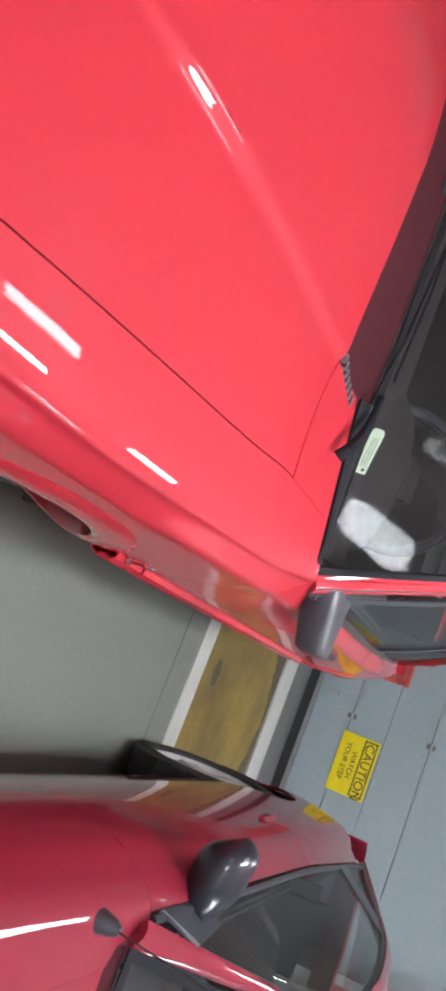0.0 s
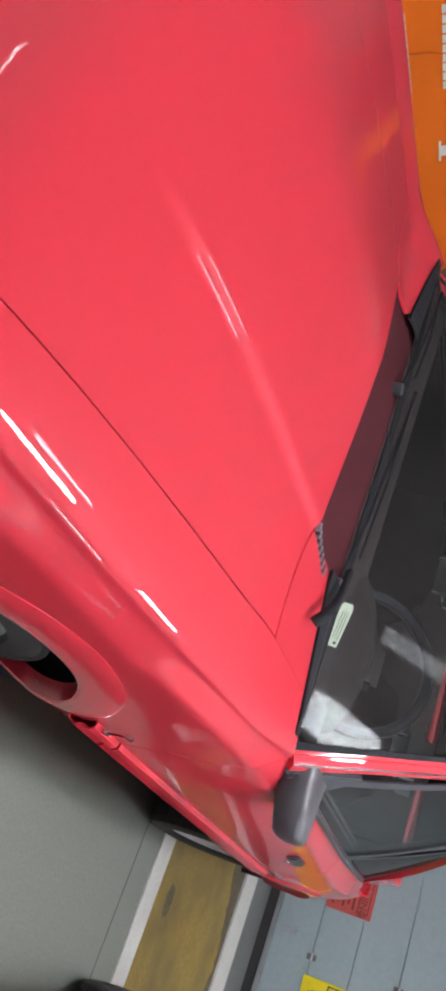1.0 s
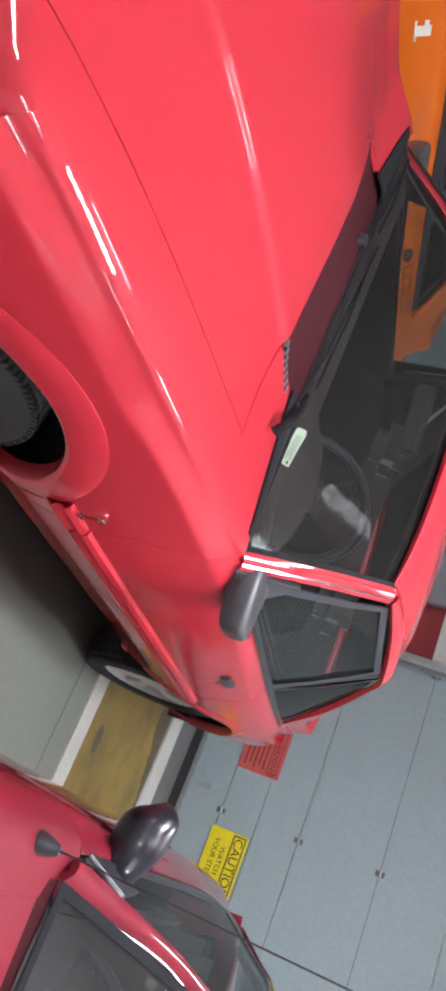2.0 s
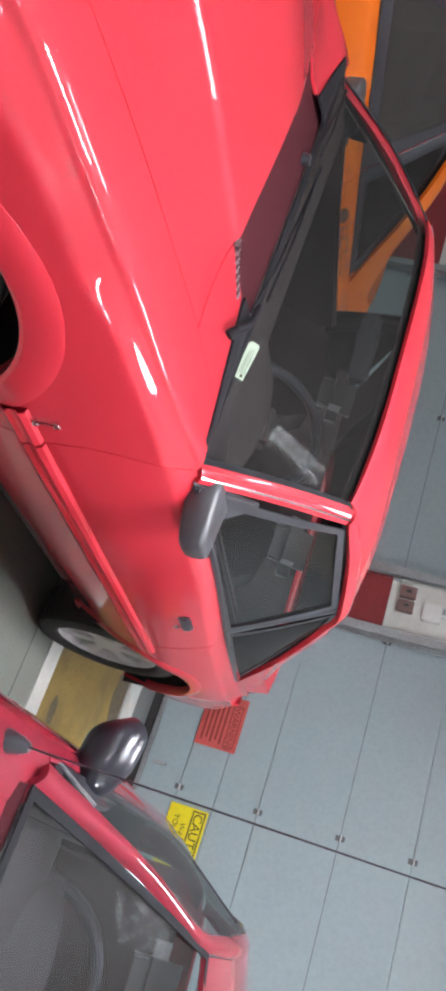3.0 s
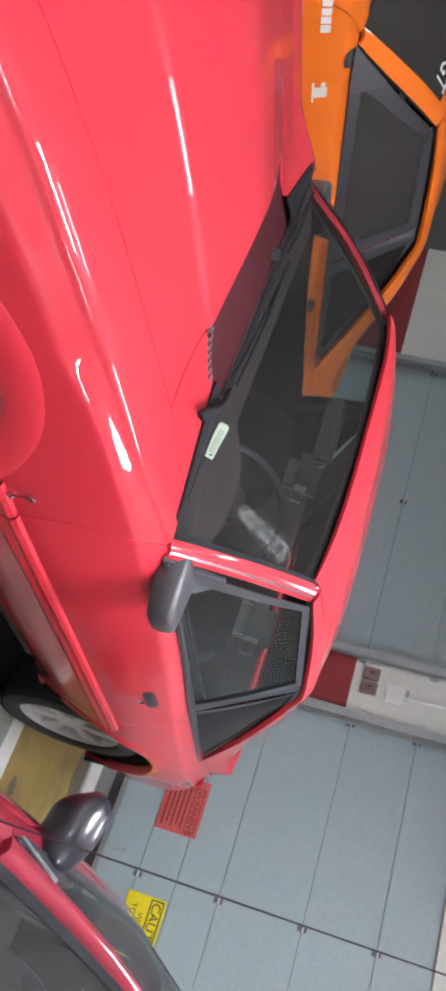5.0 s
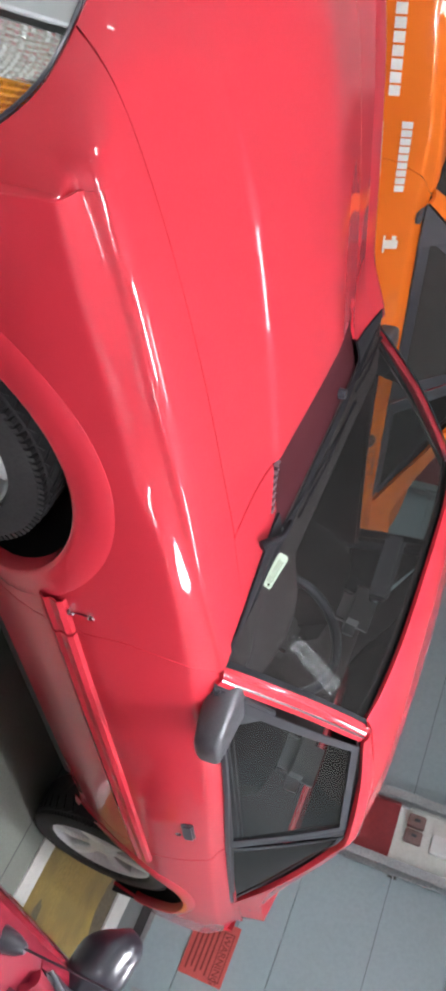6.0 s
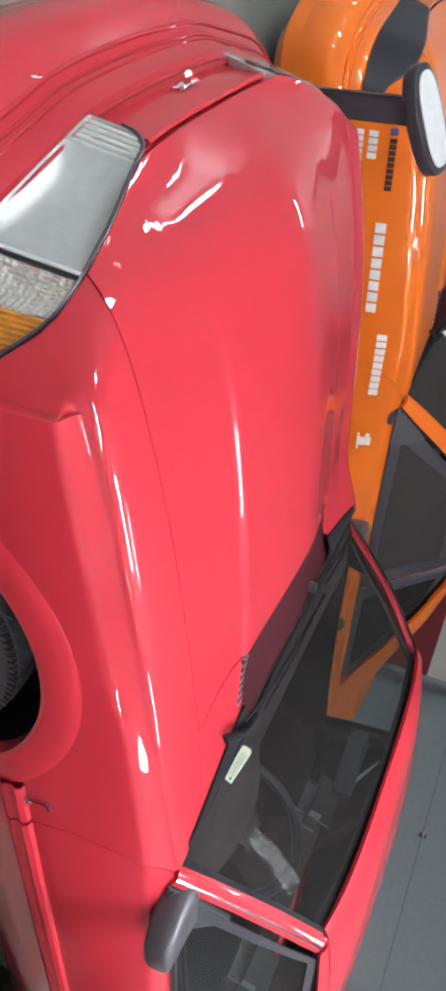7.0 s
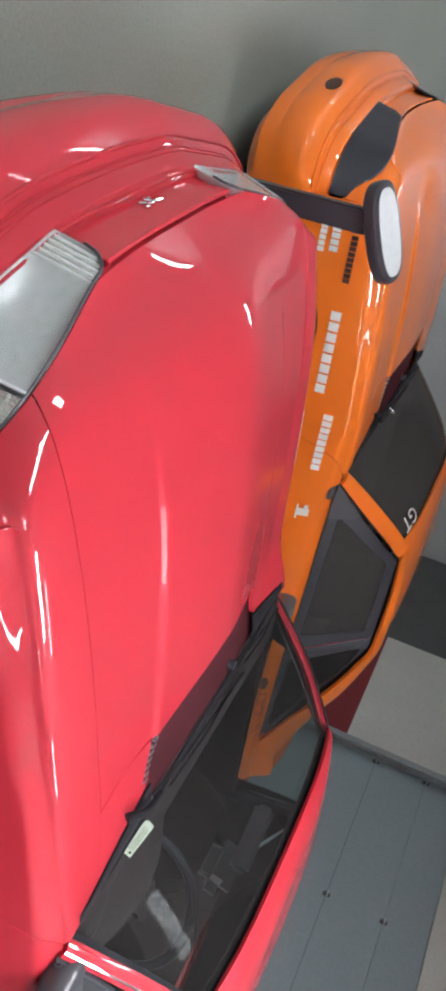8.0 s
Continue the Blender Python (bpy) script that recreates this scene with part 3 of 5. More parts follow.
def band(pts_a, pts_b, thick=0.006, steps=4, bulge=0.0, up=(0, 0, 1)):
    """A strip between two lines of points."""
    rows = []
    for a, b in zip(pts_a, pts_b):
        rows.append([tuple(p + bulge * 4 * (k / steps) * (1 - k / steps) * w for p, w in zip(lerp(a, b, k / steps), up)) for k in range(steps + 1)])
    return sheet(rows, thick)


def curve(pts, n):
    """n+1 points on a smooth curve through pts."""
    f = pchip(range(len(pts)), pts)
    return [tuple(f((len(pts) - 1) * k / n)) for k in range(n + 1)]


def seat(car, x, y, w, mat):
    """A bucket seat: cushion, shaped back with bolsters, headrest on two posts."""
    ob = part("seat", moved(box(-0.24, 0.24, -0.27, 0.25, 0.26, 0.42, 0.05), Matrix.Translation((x, y, 0))), mat, car, "dark grey cloth front seat")
    m = Matrix.Translation((x, y + 0.22, 0.40)) @ Matrix.Rotation(radians(-16), 4, "X")
    rows = []
    for k in range(9):
        t = k / 8
        half = 0.27 - 0.05 * t - 0.06 * max(0, t - 0.8) / 0.2
        d = 0.075 - 0.03 * t
        rows.append([m @ Vector((half * u, v * d - (0.035 * abs(u) ** 3 if v < 0 else 0), 0.50 * t + 0.02 * (1 - u * u) * t)) for u, v in [(q, -1) for q in np.linspace(-1, 1, 9)] + [(q, 1) for q in np.linspace(1, -1, 5)]])
    part("seat_back", capped(rows), mat, ob, "", 60)
    part("headrest", moved(box(-0.115, 0.115, -0.05, 0.05, 0.525, 0.66, 0.045), m), HEADREST, ob, "pale grey headrest")
    for dx in (-0.06, 0.06):
        part("headrest_post", rod([m @ Vector((dx, 0, 0.47)), m @ Vector((dx, 0, 0.56))], 0.006), CHROME, ob)
    return ob


def steering_wheel(car, x, y, z, r):
    rows = []
    m = Matrix.Translation((x, y, z)) @ Matrix.Rotation(radians(62), 4, "X")
    for k in range(41):
        t = 2 * math.pi * k / 40
        rows.append([m @ Vector(((r + 0.014 * math.cos(q)) * math.cos(t), (r + 0.014 * math.cos(q)) * math.sin(t), 0.014 * math.sin(q))) for q in (2 * math.pi * j / 10 for j in range(10))])
    w = part("steering_wheel", sheet(rows, closed=True), SATIN, car, "black steering wheel")
    part("boss", moved(box(-0.07, 0.07, -0.055, 0.055, -0.03, 0.012, 0.02), m), CABIN, w)
    for a in (-10, 190, 270):
        c, s = math.cos(radians(a)), math.sin(radians(a))
        part("spoke", moved(rod([(0.05 * c, 0.05 * s, -0.01), (r * c, r * s, 0)], 0.013, 8), m), CABIN, w)
    part("column", rod([m @ Vector((0, 0, -0.02)), m @ Vector((0, 0, -0.25))], 0.035), CABIN, w)
    return w


def interior(car, tub, belt, seat_xs, wheel_x, dash_y, seat_mat=CLOTH, wheel_at=None):
    """Tub, dashboard, seats and steering wheel. tub: half width, front, back, floor height."""
    w, a, b, z = tub
    part("cabin_floor", box(-w, w, a, b, z, z + 0.03), DARK, car)
    for s in (-1, 1):
        part("door_card", box(s * w, s * (w + 0.03), a, 1.72, z, belt - 0.01, 0.01), CABIN, car, "dark inner door panel")
    part("bulkhead", box(-w, w, a - 0.03, a, z, belt - 0.12), DARK, car)
    rows = []
    for k in range(13):
        x = -w + 2 * w * k / 12
        bow = 0.10 * (1 - (x / w) ** 2)
        rows.append([(x, dash_y[0] - bow, belt - 0.10), (x, dash_y[0] - bow + 0.02, belt - 0.030), (x, dash_y[0] + 0.10, belt - 0.004), (x, dash_y[0] + 0.22, belt - 0.002), (x, dash_y[1] - 0.03, belt - 0.02),
                     (x, dash_y[1], belt - 0.05), (x, dash_y[1] - 0.03, belt - 0.16), (x, dash_y[1] - 0.10, belt - 0.30), (x, dash_y[0], belt - 0.34)])
    d = part("dashboard", capped(rows), CABIN, car, "black moulded dashboard", 50)
    rows = []
    for t in np.linspace(0, math.pi, 13):
        c, s = math.cos(t), math.sin(t)
        rows.append([(wheel_x + 0.19 * c, dash_y[1] - 0.24, belt - 0.03 + 0.015 * s), (wheel_x + 0.20 * c, dash_y[1] - 0.10, belt - 0.03 + 0.055 * s), (wheel_x + 0.20 * c, dash_y[1] + 0.03, belt - 0.03 + 0.065 * s), (wheel_x + 0.185 * c, dash_y[1] + 0.03, belt - 0.04 + 0.05 * s)])
    part("binnacle", sheet(rows, 0.006), CABIN, d)
    for x in (-0.42, -0.14, 0.14, 0.42):
        part("air_vent", box(x - 0.07, x + 0.07, dash_y[1] - 0.012, dash_y[1] + 0.002, belt - 0.12, belt - 0.065, 0.006), SATIN, d)
    for x in seat_xs:
        seat(car, x, dash_y[1] + 0.42, w, seat_mat)
    steering_wheel(car, *(wheel_at or (wheel_x, dash_y[1] + 0.10, belt - 0.065)), 0.18)
    part("console", box(-0.11, 0.11, dash_y[1] - 0.1, dash_y[1] + 0.75, z, z + 0.28, 0.03), CABIN, car)
    rear = part("rear_seat", joined(box(-w + 0.02, w - 0.02, 1.80, 2.06, z, 0.45, 0.05), moved(box(-w + 0.02, w - 0.02, -0.07, 0.07, 0.0, belt - 0.30, 0.05), Matrix.Translation((0, 2.02, 0.38)) @ Matrix.Rotation(radians(-14), 4, "X"))), seat_mat, car, "dark grey rear bench")
    part("parcel_shelf", box(-w + 0.02, w - 0.02, 2.10, b + 0.12, belt - 0.05, belt - 0.02, 0.008), CABIN, rear)


# Character lines of the wedge coupe: hood middle, hood flank, hood gap, fender crown, shoulder, widest side, above and below the moulding, sill top, sill foot.
COUPE = [
    [(-0.95, 0.0, 0.50), (-0.82, 0.0, 0.650), (-0.78, 0.0, 0.705), (-0.72, 0.0, 0.772), (-0.65, 0.0, 0.824), (-0.5, 0.0, 0.862), (-0.3, 0.0, 0.884), (-0.1, 0.0, 0.897), (0.1, 0.0, 0.904), (0.35, 0.0, 0.912), (0.6, 0.0, 0.92)],
    [(-0.95, 0.32, 0.60), (-0.82, 0.32, 0.70), (-0.65, 0.36, 0.824), (-0.5, 0.36, 0.854), (-0.3, 0.36, 0.874), (-0.1, 0.36, 0.888), (0.1, 0.36, 0.896), (0.6, 0.36, 0.915)],
    [(-0.95, 0.50, 0.52), (-0.80, 0.560, 0.660), (-0.752, 0.592, 0.722), (-0.735, 0.615, 0.755), (-0.71, 0.633, 0.782), (-0.68, 0.641, 0.797), (-0.65, 0.643, 0.808), (-0.6, 0.641, 0.820), (-0.4, 0.635, 0.854), (-0.2, 0.626, 0.874), (0.0, 0.613, 0.885), (0.22, 0.594, 0.891), (0.6, 0.60, 0.905)],
    [(-0.95, 0.68, 0.58), (-0.80, 0.715, 0.675), (-0.72, 0.725, 0.735), (-0.62, 0.742, 0.782), (-0.45, 0.754, 0.822), (-0.3, 0.759, 0.842), (-0.15, 0.757, 0.854), (0.0, 0.750, 0.862), (0.15, 0.743, 0.871), (0.3, 0.735, 0.879), (0.42, 0.722, 0.882), (0.60, 0.705, 0.880), (1.07, 0.71, 0.872), (1.7, 0.69, 0.838), (2.48, 0.652, 0.798), (2.95, 0.60, 0.78)],
    [(-0.95, 0.73, 0.55), (-0.80, 0.758, 0.655), (-0.72, 0.770, 0.718), (-0.625, 0.779, 0.768), (-0.45, 0.784, 0.781), (-0.3, 0.785, 0.793), (-0.19, 0.785, 0.801), (-0.09, 0.785, 0.808), (-0.02, 0.784, 0.830), (0.05, 0.783, 0.8375), (0.20, 0.780, 0.845), (0.34, 0.775, 0.849), (0.6, 0.762, 0.844), (1.07, 0.765, 0.835), (1.7, 0.76, 0.80), (2.48, 0.735, 0.765), (2.95, 0.67, 0.74)],
    [(-0.95, 0.745, 0.48), (-0.62, 0.790, 0.66), (-0.3, 0.797, 0.68), (0.1, 0.797, 0.70), (0.6, 0.797, 0.70), (1.5, 0.797, 0.69), (2.2, 0.79, 0.67), (2.95, 0.71, 0.66)],
    [(-0.95, 0.75, 0.45), (-0.62, 0.79, 0.58), (0.1, 0.802, 0.60), (0.6, 0.808, 0.60), (1.7, 0.808, 0.60), (2.3, 0.80, 0.58), (2.95, 0.72, 0.56)],
    [(-0.95, 0.75, 0.40), (-0.62, 0.79, 0.46), (0.1, 0.790, 0.48), (1.7, 0.790, 0.48), (2.3, 0.797, 0.47), (2.95, 0.72, 0.45)],
    [(-0.95, 0.74, 0.33), (-0.62, 0.78, 0.36), (0.1, 0.757, 0.38), (1.7, 0.757, 0.38), (2.3, 0.79, 0.37), (2.95, 0.70, 0.36)],
    [(-0.95, 0.70, 0.20), (-0.62, 0.745, 0.21), (0.1, 0.700, 0.25), (1.7, 0.700, 0.25), (2.3, 0.775, 0.25), (2.95, 0.67, 0.25)],
]
FRONT = [(0, -0.872), (0.22, -0.864), (0.30, -0.854), (0.36, -0.840), (0.48, -0.812), (0.60, -0.780), (0.70, -0.722), (0.758, -0.65), (0.785, -0.58)]


def frame_band(pane, c, side, inset):
    """A flat black surround on a four-cornered window."""
    loop = [(0, v) for v in np.linspace(0, 1, 9)] + [(u, 1) for u in np.linspace(0, 1, 9)][1:] + [(1, v) for v in np.linspace(1, 0, 9)][1:] + [(u, 0) for u in np.linspace(1, 0, 9)][1:]
    rows = []
    for u, v in loop:
        row = []
        for k in (1 - 2 * inset, 1 - inset, 1.02):
            uu, vv = 0.5 + (u - 0.5) * k, 0.5 + (v - 0.5) * k
            p = lerp(lerp(c[0], c[1], uu), lerp(c[3], c[2], uu), vv)
            b = 0.014 * (4 * uu * (1 - uu) + 4 * vv * (1 - vv)) * 0.5
            row.append((p[0] + side * (b + 0.005), p[1], p[2]))
        rows.append(row)
    part("window_frame", sheet(rows, 0.004), SATIN, pane, "black window surround")


def coupe(car, paint, warp=None, race=False):
    """The wedge-nosed hatchback coupe, its hood towards -y."""
    W = warp or (lambda p: p)
    body, nose, nose_flat = Body(COUPE, W, ridge=0.0118, sigma=0.022), Nose(FRONT, W), Nose(FRONT)
    low = lambda y: 0.29
    # the lamp's outline on the nose: its ends, its upper and lower edge, and how far it leans back
    ua, ub, u_out = nose_flat.u_for_x(0.285), nose_flat.u_for_x(0.630), nose_flat.end - 0.035
    ud = nose_flat.u_for_x(0.365)
    upper = pchip([ua + 0.06, ub, ub + 0.06, ub + 0.11, ub + 0.155, u_out], [[0.674], [0.726], [0.720], [0.700], [0.662], [0.63]])
    top = lambda u: float(upper(max(u, ua + 0.06))[0]) - 0.06 * (1 - math.sqrt(max(0.0, 1 - max(0.0, 1 - (u - ua) / 0.06) ** 2)))
    bot = lambda u: 0.556 + 0.02 * (u - ua)
    lie = lambda z: -0.25 * (z - 0.595)
    lamp_top = lambda f, u: Nose.at(f, u, lie(top(u)), top(u))
    # the edge that hood and fender corner share with the lamps and the nose panel
    def lamp_edge(x):
        ul, uh = 0.1, u_out
        for _ in range(20):
            um = (ul + uh) / 2
            ul, uh = (um, uh) if lamp_top(nose_flat, um)[0] < x else (ul, um)
        return lamp_top(nose_flat, ul)
    inner_edge = lamp_edge(0.345)

    def front_edge(x):
        if x >= 0.345:
            return lamp_edge(x)
        k = (x / 0.345) ** 2
        return (x, -0.826 + (inner_edge[1] + 0.826) * k, 0.648 + (inner_edge[2] - 0.648) * k)

    def met_edge(s):
        edge = front_edge(body.section(-0.72)(s)[0])
        for _ in range(4):
            edge = front_edge(body.section(edge[1] + 0.004)(s)[0])
        return edge

    def on_front(y, s, side, edge, drop):
        p = body.at(y, s, side)
        return (p[0], p[1], p[2] + drop * max(0.0, 1 - (y - edge[1] - 0.004) / (-0.599 - edge[1] - 0.004)) ** 4.5)
    # hood, from its front lip to the cowl
    rows = []
    for v in [1.9955 * q for q in sorted(set([round(k / 20, 4) for k in range(-20, 21)] + [round(g * (0.587 + 0.005 * k), 4) for k in range(-10, 11) for g in (-1, 1)]))]:
        s, side = abs(v), 1 if v >= 0 else -1
        edge = met_edge(s)
        yf = edge[1] + 0.004
        drop = edge[2] + 0.006 - body.section(yf)(s)[1]
        yr = 0.212 - 0.016 * math.sin(math.pi * max(0, s - 1.25) / 0.75)
        row = [on_front(yf + 0.35 * (k / 16) ** 1.4, s, side, edge, drop) for k in range(17)]
        row.insert(0, (row[0][0], row[0][1] + 0.010, row[0][2] - (0.030 if abs(row[0][0]) < 0.33 else 0.012)))
        row += [body.at(yf + 0.35 + (yr - yf - 0.35) * k / 20, s, side) for k in range(1, 21)]
        rows.append(row)
    hood = part("hood", sheet(rows, 0.01, core=W((0, -0.3, 0.3))), paint, car, "", 50)
    rows = [[(lambda p: (p[0], p[1], p[2] - 0.035))(body.at(y, abs(v), 1 if v >= 0 else -1)) for y in np.linspace(-0.55, 0.30, 14)] for v in np.linspace(-2.6, 2.6, 21)]
    part("hood_underlay", sheet(rows), DARK, car)
    lean = lambda s: 0.0 if s >= 5 else (0.165 * min(1, (5 - s) / 2.0) ** 1.3 if s >= 3 else 0.165 - 0.09 * (3 - s))
    for side in (1, -1):
        side_panel(body, "fender", car, paint, -0.599, 0.403, 2.0045, side, low, -0.075, 0.325 if race else 0.375, 0.315, back=lean, rows=26)
        side_panel(body, "door", car, paint, 0.407, 1.735, 3.0, side, low, front=lean, rows=20)
        side_panel(body, "quarter_panel", car, paint, 1.741, 2.93, 3.0, side, low, 2.22, 0.385, 0.285, rows=18)
        if not race:
            flare(body, car, paint, -0.075, 0.375, 0.315, side)
            flare(body, car, paint, 2.22, 0.385, 0.285, side, 0.010, 0.045, 18)
        # the corner of the nose panel between hood, lamp and fender
        grid = []
        for s in np.linspace(2.0045, 8.4, 48):
            edge = met_edge(s)
            yl = edge[1] + 0.004
            drop = (edge[2] + 0.006 - body.section(yl)(s)[1]) * (1.0 if s < 4.2 else max(0.0, 1 - (s - 4.2)))
            row = [on_front(yl + (-0.599 - yl) * k / 12, s, side, edge, drop) for k in range(13)]
            low_by = 0.006 * min(1.0, max(0.0, (s - 2.8) / 0.12)) * min(1.0, max(0.0, (4.1 - s) / 0.1))
            row = [(p[0], p[1], p[2] - low_by) for p in row]
            row.insert(0, (row[0][0], row[0][1] + 0.010, row[0][2] - 0.012))
            grid.append(row)
        part("nose_corner", sheet(grid, 0.01, core=W((0, -0.4, 0.4))), paint, car)
        part("step", rod([body.at(-0.600, s, side) for s in np.linspace(3.02, 3.98, 8)], 0.0022, 6), paint, car)
        # moulding along the side, in two pieces, and the inner arches
        for a, b, nm in ((0.285, 0.400, "fender_moulding"), (0.410, 1.80, "door_moulding")):
            rows = []
            for y in np.linspace(a, b, 20 if b > 1 else 4):
                rows.append([body.side_at(y, z, o, side) for z, o in ((0.605, -0.002), (0.602, 0.011), (0.590, 0.017), (0.579, 0.012), (0.569, 0.012), (0.560, 0.019), (0.546, 0.013), (0.538, -0.002))])
            part(nm, sheet(rows, 0.003), paint, car, "body-coloured side moulding", 25)
        for yc, zc in ((-0.075, 0.315), (2.22, 0.285)):
            rows = [[W((side * x, yc + 0.42 * math.cos(t), zc + 0.42 * math.sin(t))) for x in (0.45, 0.60, 0.765)] for t in np.linspace(0.0, math.pi, 24)]
            part("wheel_well", sheet(rows), DARK, car)
            rows = [[W((side * 0.46, yc + r * math.cos(t), zc + r * math.sin(t))) for r in (0.0, 0.2, 0.42)] for t in np.linspace(0, 2 * math.pi, 24)]
            part("well_lining", sheet(rows), DARK, car)
        rows = [[W((side * x, y, z)) for x, z in ((0.722, 0.298), (0.68, 0.25), (0.4, 0.23))] for y in np.linspace(0.3, 1.83, 10)]
        part("sill", sheet(rows, 0.01), paint, car)
    part("underbody", box(-0.45, 0.45, -0.75, 2.8, 0.17, 0.2), DARK, car)
    # nose panel between the lamps, and the bumper
    E = nose.end
    rows = []
    for u in np.linspace(-0.283, 0.283, 25):
        x, y = nose_flat.f(u)
        e = front_edge(abs(x))
        rows.append([W((x, e[1] + 0.014, e[2] - 0.016)), W((x, e[1] - 0.001, e[2] - 0.001)), W((x, e[1] - 0.008, e[2] - 0.004)), W((x, lerp(e, (x, y + 0.026, 0.60), 0.6)[1] - 0.004, lerp(e, (x, y, 0.60), 0.6)[2]))]
                    + [nose.at(u, o, z) for o, z in ((-0.024, 0.585), (-0.016, 0.560), (-0.012, 0.53), (-0.05, 0.45))])
    part("nose_panel", sheet(rows, 0.006), paint, car)
    for side in (1, -1):
        rows = [[nose.at(side * u, o + lie(z), z) for o, z in ((-0.05, 0.672), (-0.024, 0.664), (-0.022, 0.64), (-0.024, 0.58), (-0.024, 0.52))] for u in np.linspace(ua - 0.012, ua + 0.08, 9)]
        part("lamp_surround", sheet(rows, 0.004), paint, car)
    rows = [[nose.at(u, o, z) for o, z in ((-0.16, 0.66), (-0.13, 0.50), (-0.05, 0.44))] for u in np.linspace(-E, E, 41)]
    part("nose_backing", sheet(rows), DARK, car)
    rows = []
    for u in np.linspace(-E, E, 61):
        k = min(1.0, (E - abs(u)) / 0.16) ** 0.6
        rows.append([nose.at(u, o * k + base * (1 - k), z) for o, z, base in ((-0.04, 0.566, -0.03), (-0.006, 0.563, -0.006), (0.010, 0.555, 0.0), (0.022, 0.535, 0.0), (0.028, 0.514, 0.0), (0.033, 0.505, 0.0), (0.035, 0.498, 0.0),
                                                                           (0.050, 0.495, 0.0), (0.060, 0.487, 0.0), (0.086, 0.463, 0.0), (0.106, 0.440, 0.0), (0.116, 0.41, 0.0), (0.118, 0.36, 0.0), (0.112, 0.31, 0.0), (0.104, 0.29, -0.005), (0.106, 0.27, -0.01), (0.095, 0.22, -0.02), (0.04, 0.18, -0.05))])
    bumper = part("front_bumper", sheet(rows, 0.008), paint, car, "", 28)
    # raised edges along the bumper
    for o, z, r in ((-0.003, 0.562, 0.0045), (0.030, 0.513, 0.0035), (0.036, 0.500, 0.003), (0.058, 0.490, 0.005)):
        part("bumper_edge", rod([nose.at(u, o * min(1.0, (E - abs(u)) / 0.16) ** 0.6, z) for u in np.linspace(-E + 0.03, E - 0.03, 56)], r, 8), paint, bumper)
    # lamps
    for side in (1, -1):
        def lamp_rows(a, b, out, n=12, m=6, trim=0.0):
            rows = []
            for u in np.linspace(a, b, n):
                zs = [bot(u) + trim + (top(u) - bot(u) - 2 * trim) * k / m for k in range(m + 1)]
                rows.append([nose.at(side * u, out + lie(z), z) for z in zs])
            return rows
        lamp = part("headlamp", sheet(lamp_rows(ua + 0.004, u_out, -0.062, 30), 0.006), BLACK if race else FOGGED, car, "taped-over black headlamp" if race else "hazed clear headlamp with amber corner")
        if race:
            part("cover", sheet(lamp_rows(ua, u_out, 0.002, 40), 0.006), PIANO, lamp, "glossy black cover")
        else:
            for a, b, nm, mt in ((ua + 0.004, ud, "side_reflector", FOGGED), (ud + 0.004, ub - 0.004, "main_reflector", FOGGED)):
                rows = lamp_rows(a, b, -0.004, 20, 12, 0.001)
                back = lamp_rows(a, b, -0.060, 20, 12, 0.001)
                for i in range(20):
                    for j in range(13):
                        w = (1 - (2 * i / 19 - 1) ** 4) * (1 - (2 * j / 12 - 1) ** 4)
                        rows[i][j] = lerp(rows[i][j], back[i][j], 0.55 * w)
                part(nm, sheet(rows, 0.004), mt, lamp)
            for k in range(9):
                u = ua + 0.014 + (ud - ua - 0.020) * k / 8
                part("rib", rod([nose.at(side * u, -0.009 + lie(z), z) for z in np.linspace(bot(u) + 0.006, top(u) - 0.006, 5)], 0.0034, 8), SILVER if k % 2 else ENAMEL, lamp)
            # the corner: small facets, clear at the inner end and amber at the outer
            um = ub + (u_out - ub) * 0.40
            for nm, mt, a, b, nu in (("clear_facets", SILVER, ub + 0.004, um, 22), ("amber_facets", AMBER, um + 0.001, u_out - 0.004, 26)):
                bm = bmesh.new()
                rnd = random.Random(5)
                nv = 30
                g = []
                for i in range(nu + 1):
                    u = a + (b - a) * i / nu
                    g.append([])
                    for j in range(nv + 1):
                        z = bot(u) + 0.003 + (top(u) - bot(u) - 0.006) * j / nv
                        g[-1].append(bm.verts.new(nose.at(side * u, -0.014 + lie(z) + 0.0035 * (i % 2) + 0.0015 * (j % 2) + rnd.uniform(-0.0009, 0.0009) - 0.012 * math.sin(math.pi * i / nu) * math.sin(math.pi * j / nv), z)))
                for i in range(nu):
                    for j in range(nv):
                        bm.faces.new((g[i][j], g[i + 1][j], g[i + 1][j + 1], g[i][j + 1]))
                part(nm, bm, mt, lamp, "", 5)
            part("seam", rod([nose.at(side * ub, 0.001 + lie(z), z) for z in np.linspace(bot(ub), top(ub), 6)], 0.003, 6), CARD, lamp)
            lens = part("lens", sheet(lamp_rows(ua, u_out, 0.0, 40), 0.003), LENS, lamp, "clear lens, slightly hazed")
            lens.visible_shadow = False
        rim = [(u, top(u)) for u in np.concatenate((np.linspace(ua, ua + 0.06, 14), np.linspace(ua + 0.07, u_out, 24)))]
        part("gasket", rod([nose.at(side * u, -0.001 + lie(z), z + 0.001) for u, z in rim], 0.0032, 6), SATIN, lamp)
    # badge on the nose, and the badge on each fender
    if not race:
        bar = lambda *pts: rod([nose.at(u, -0.020, 0.588 + h) for u, h in pts], 0.0036, 6)
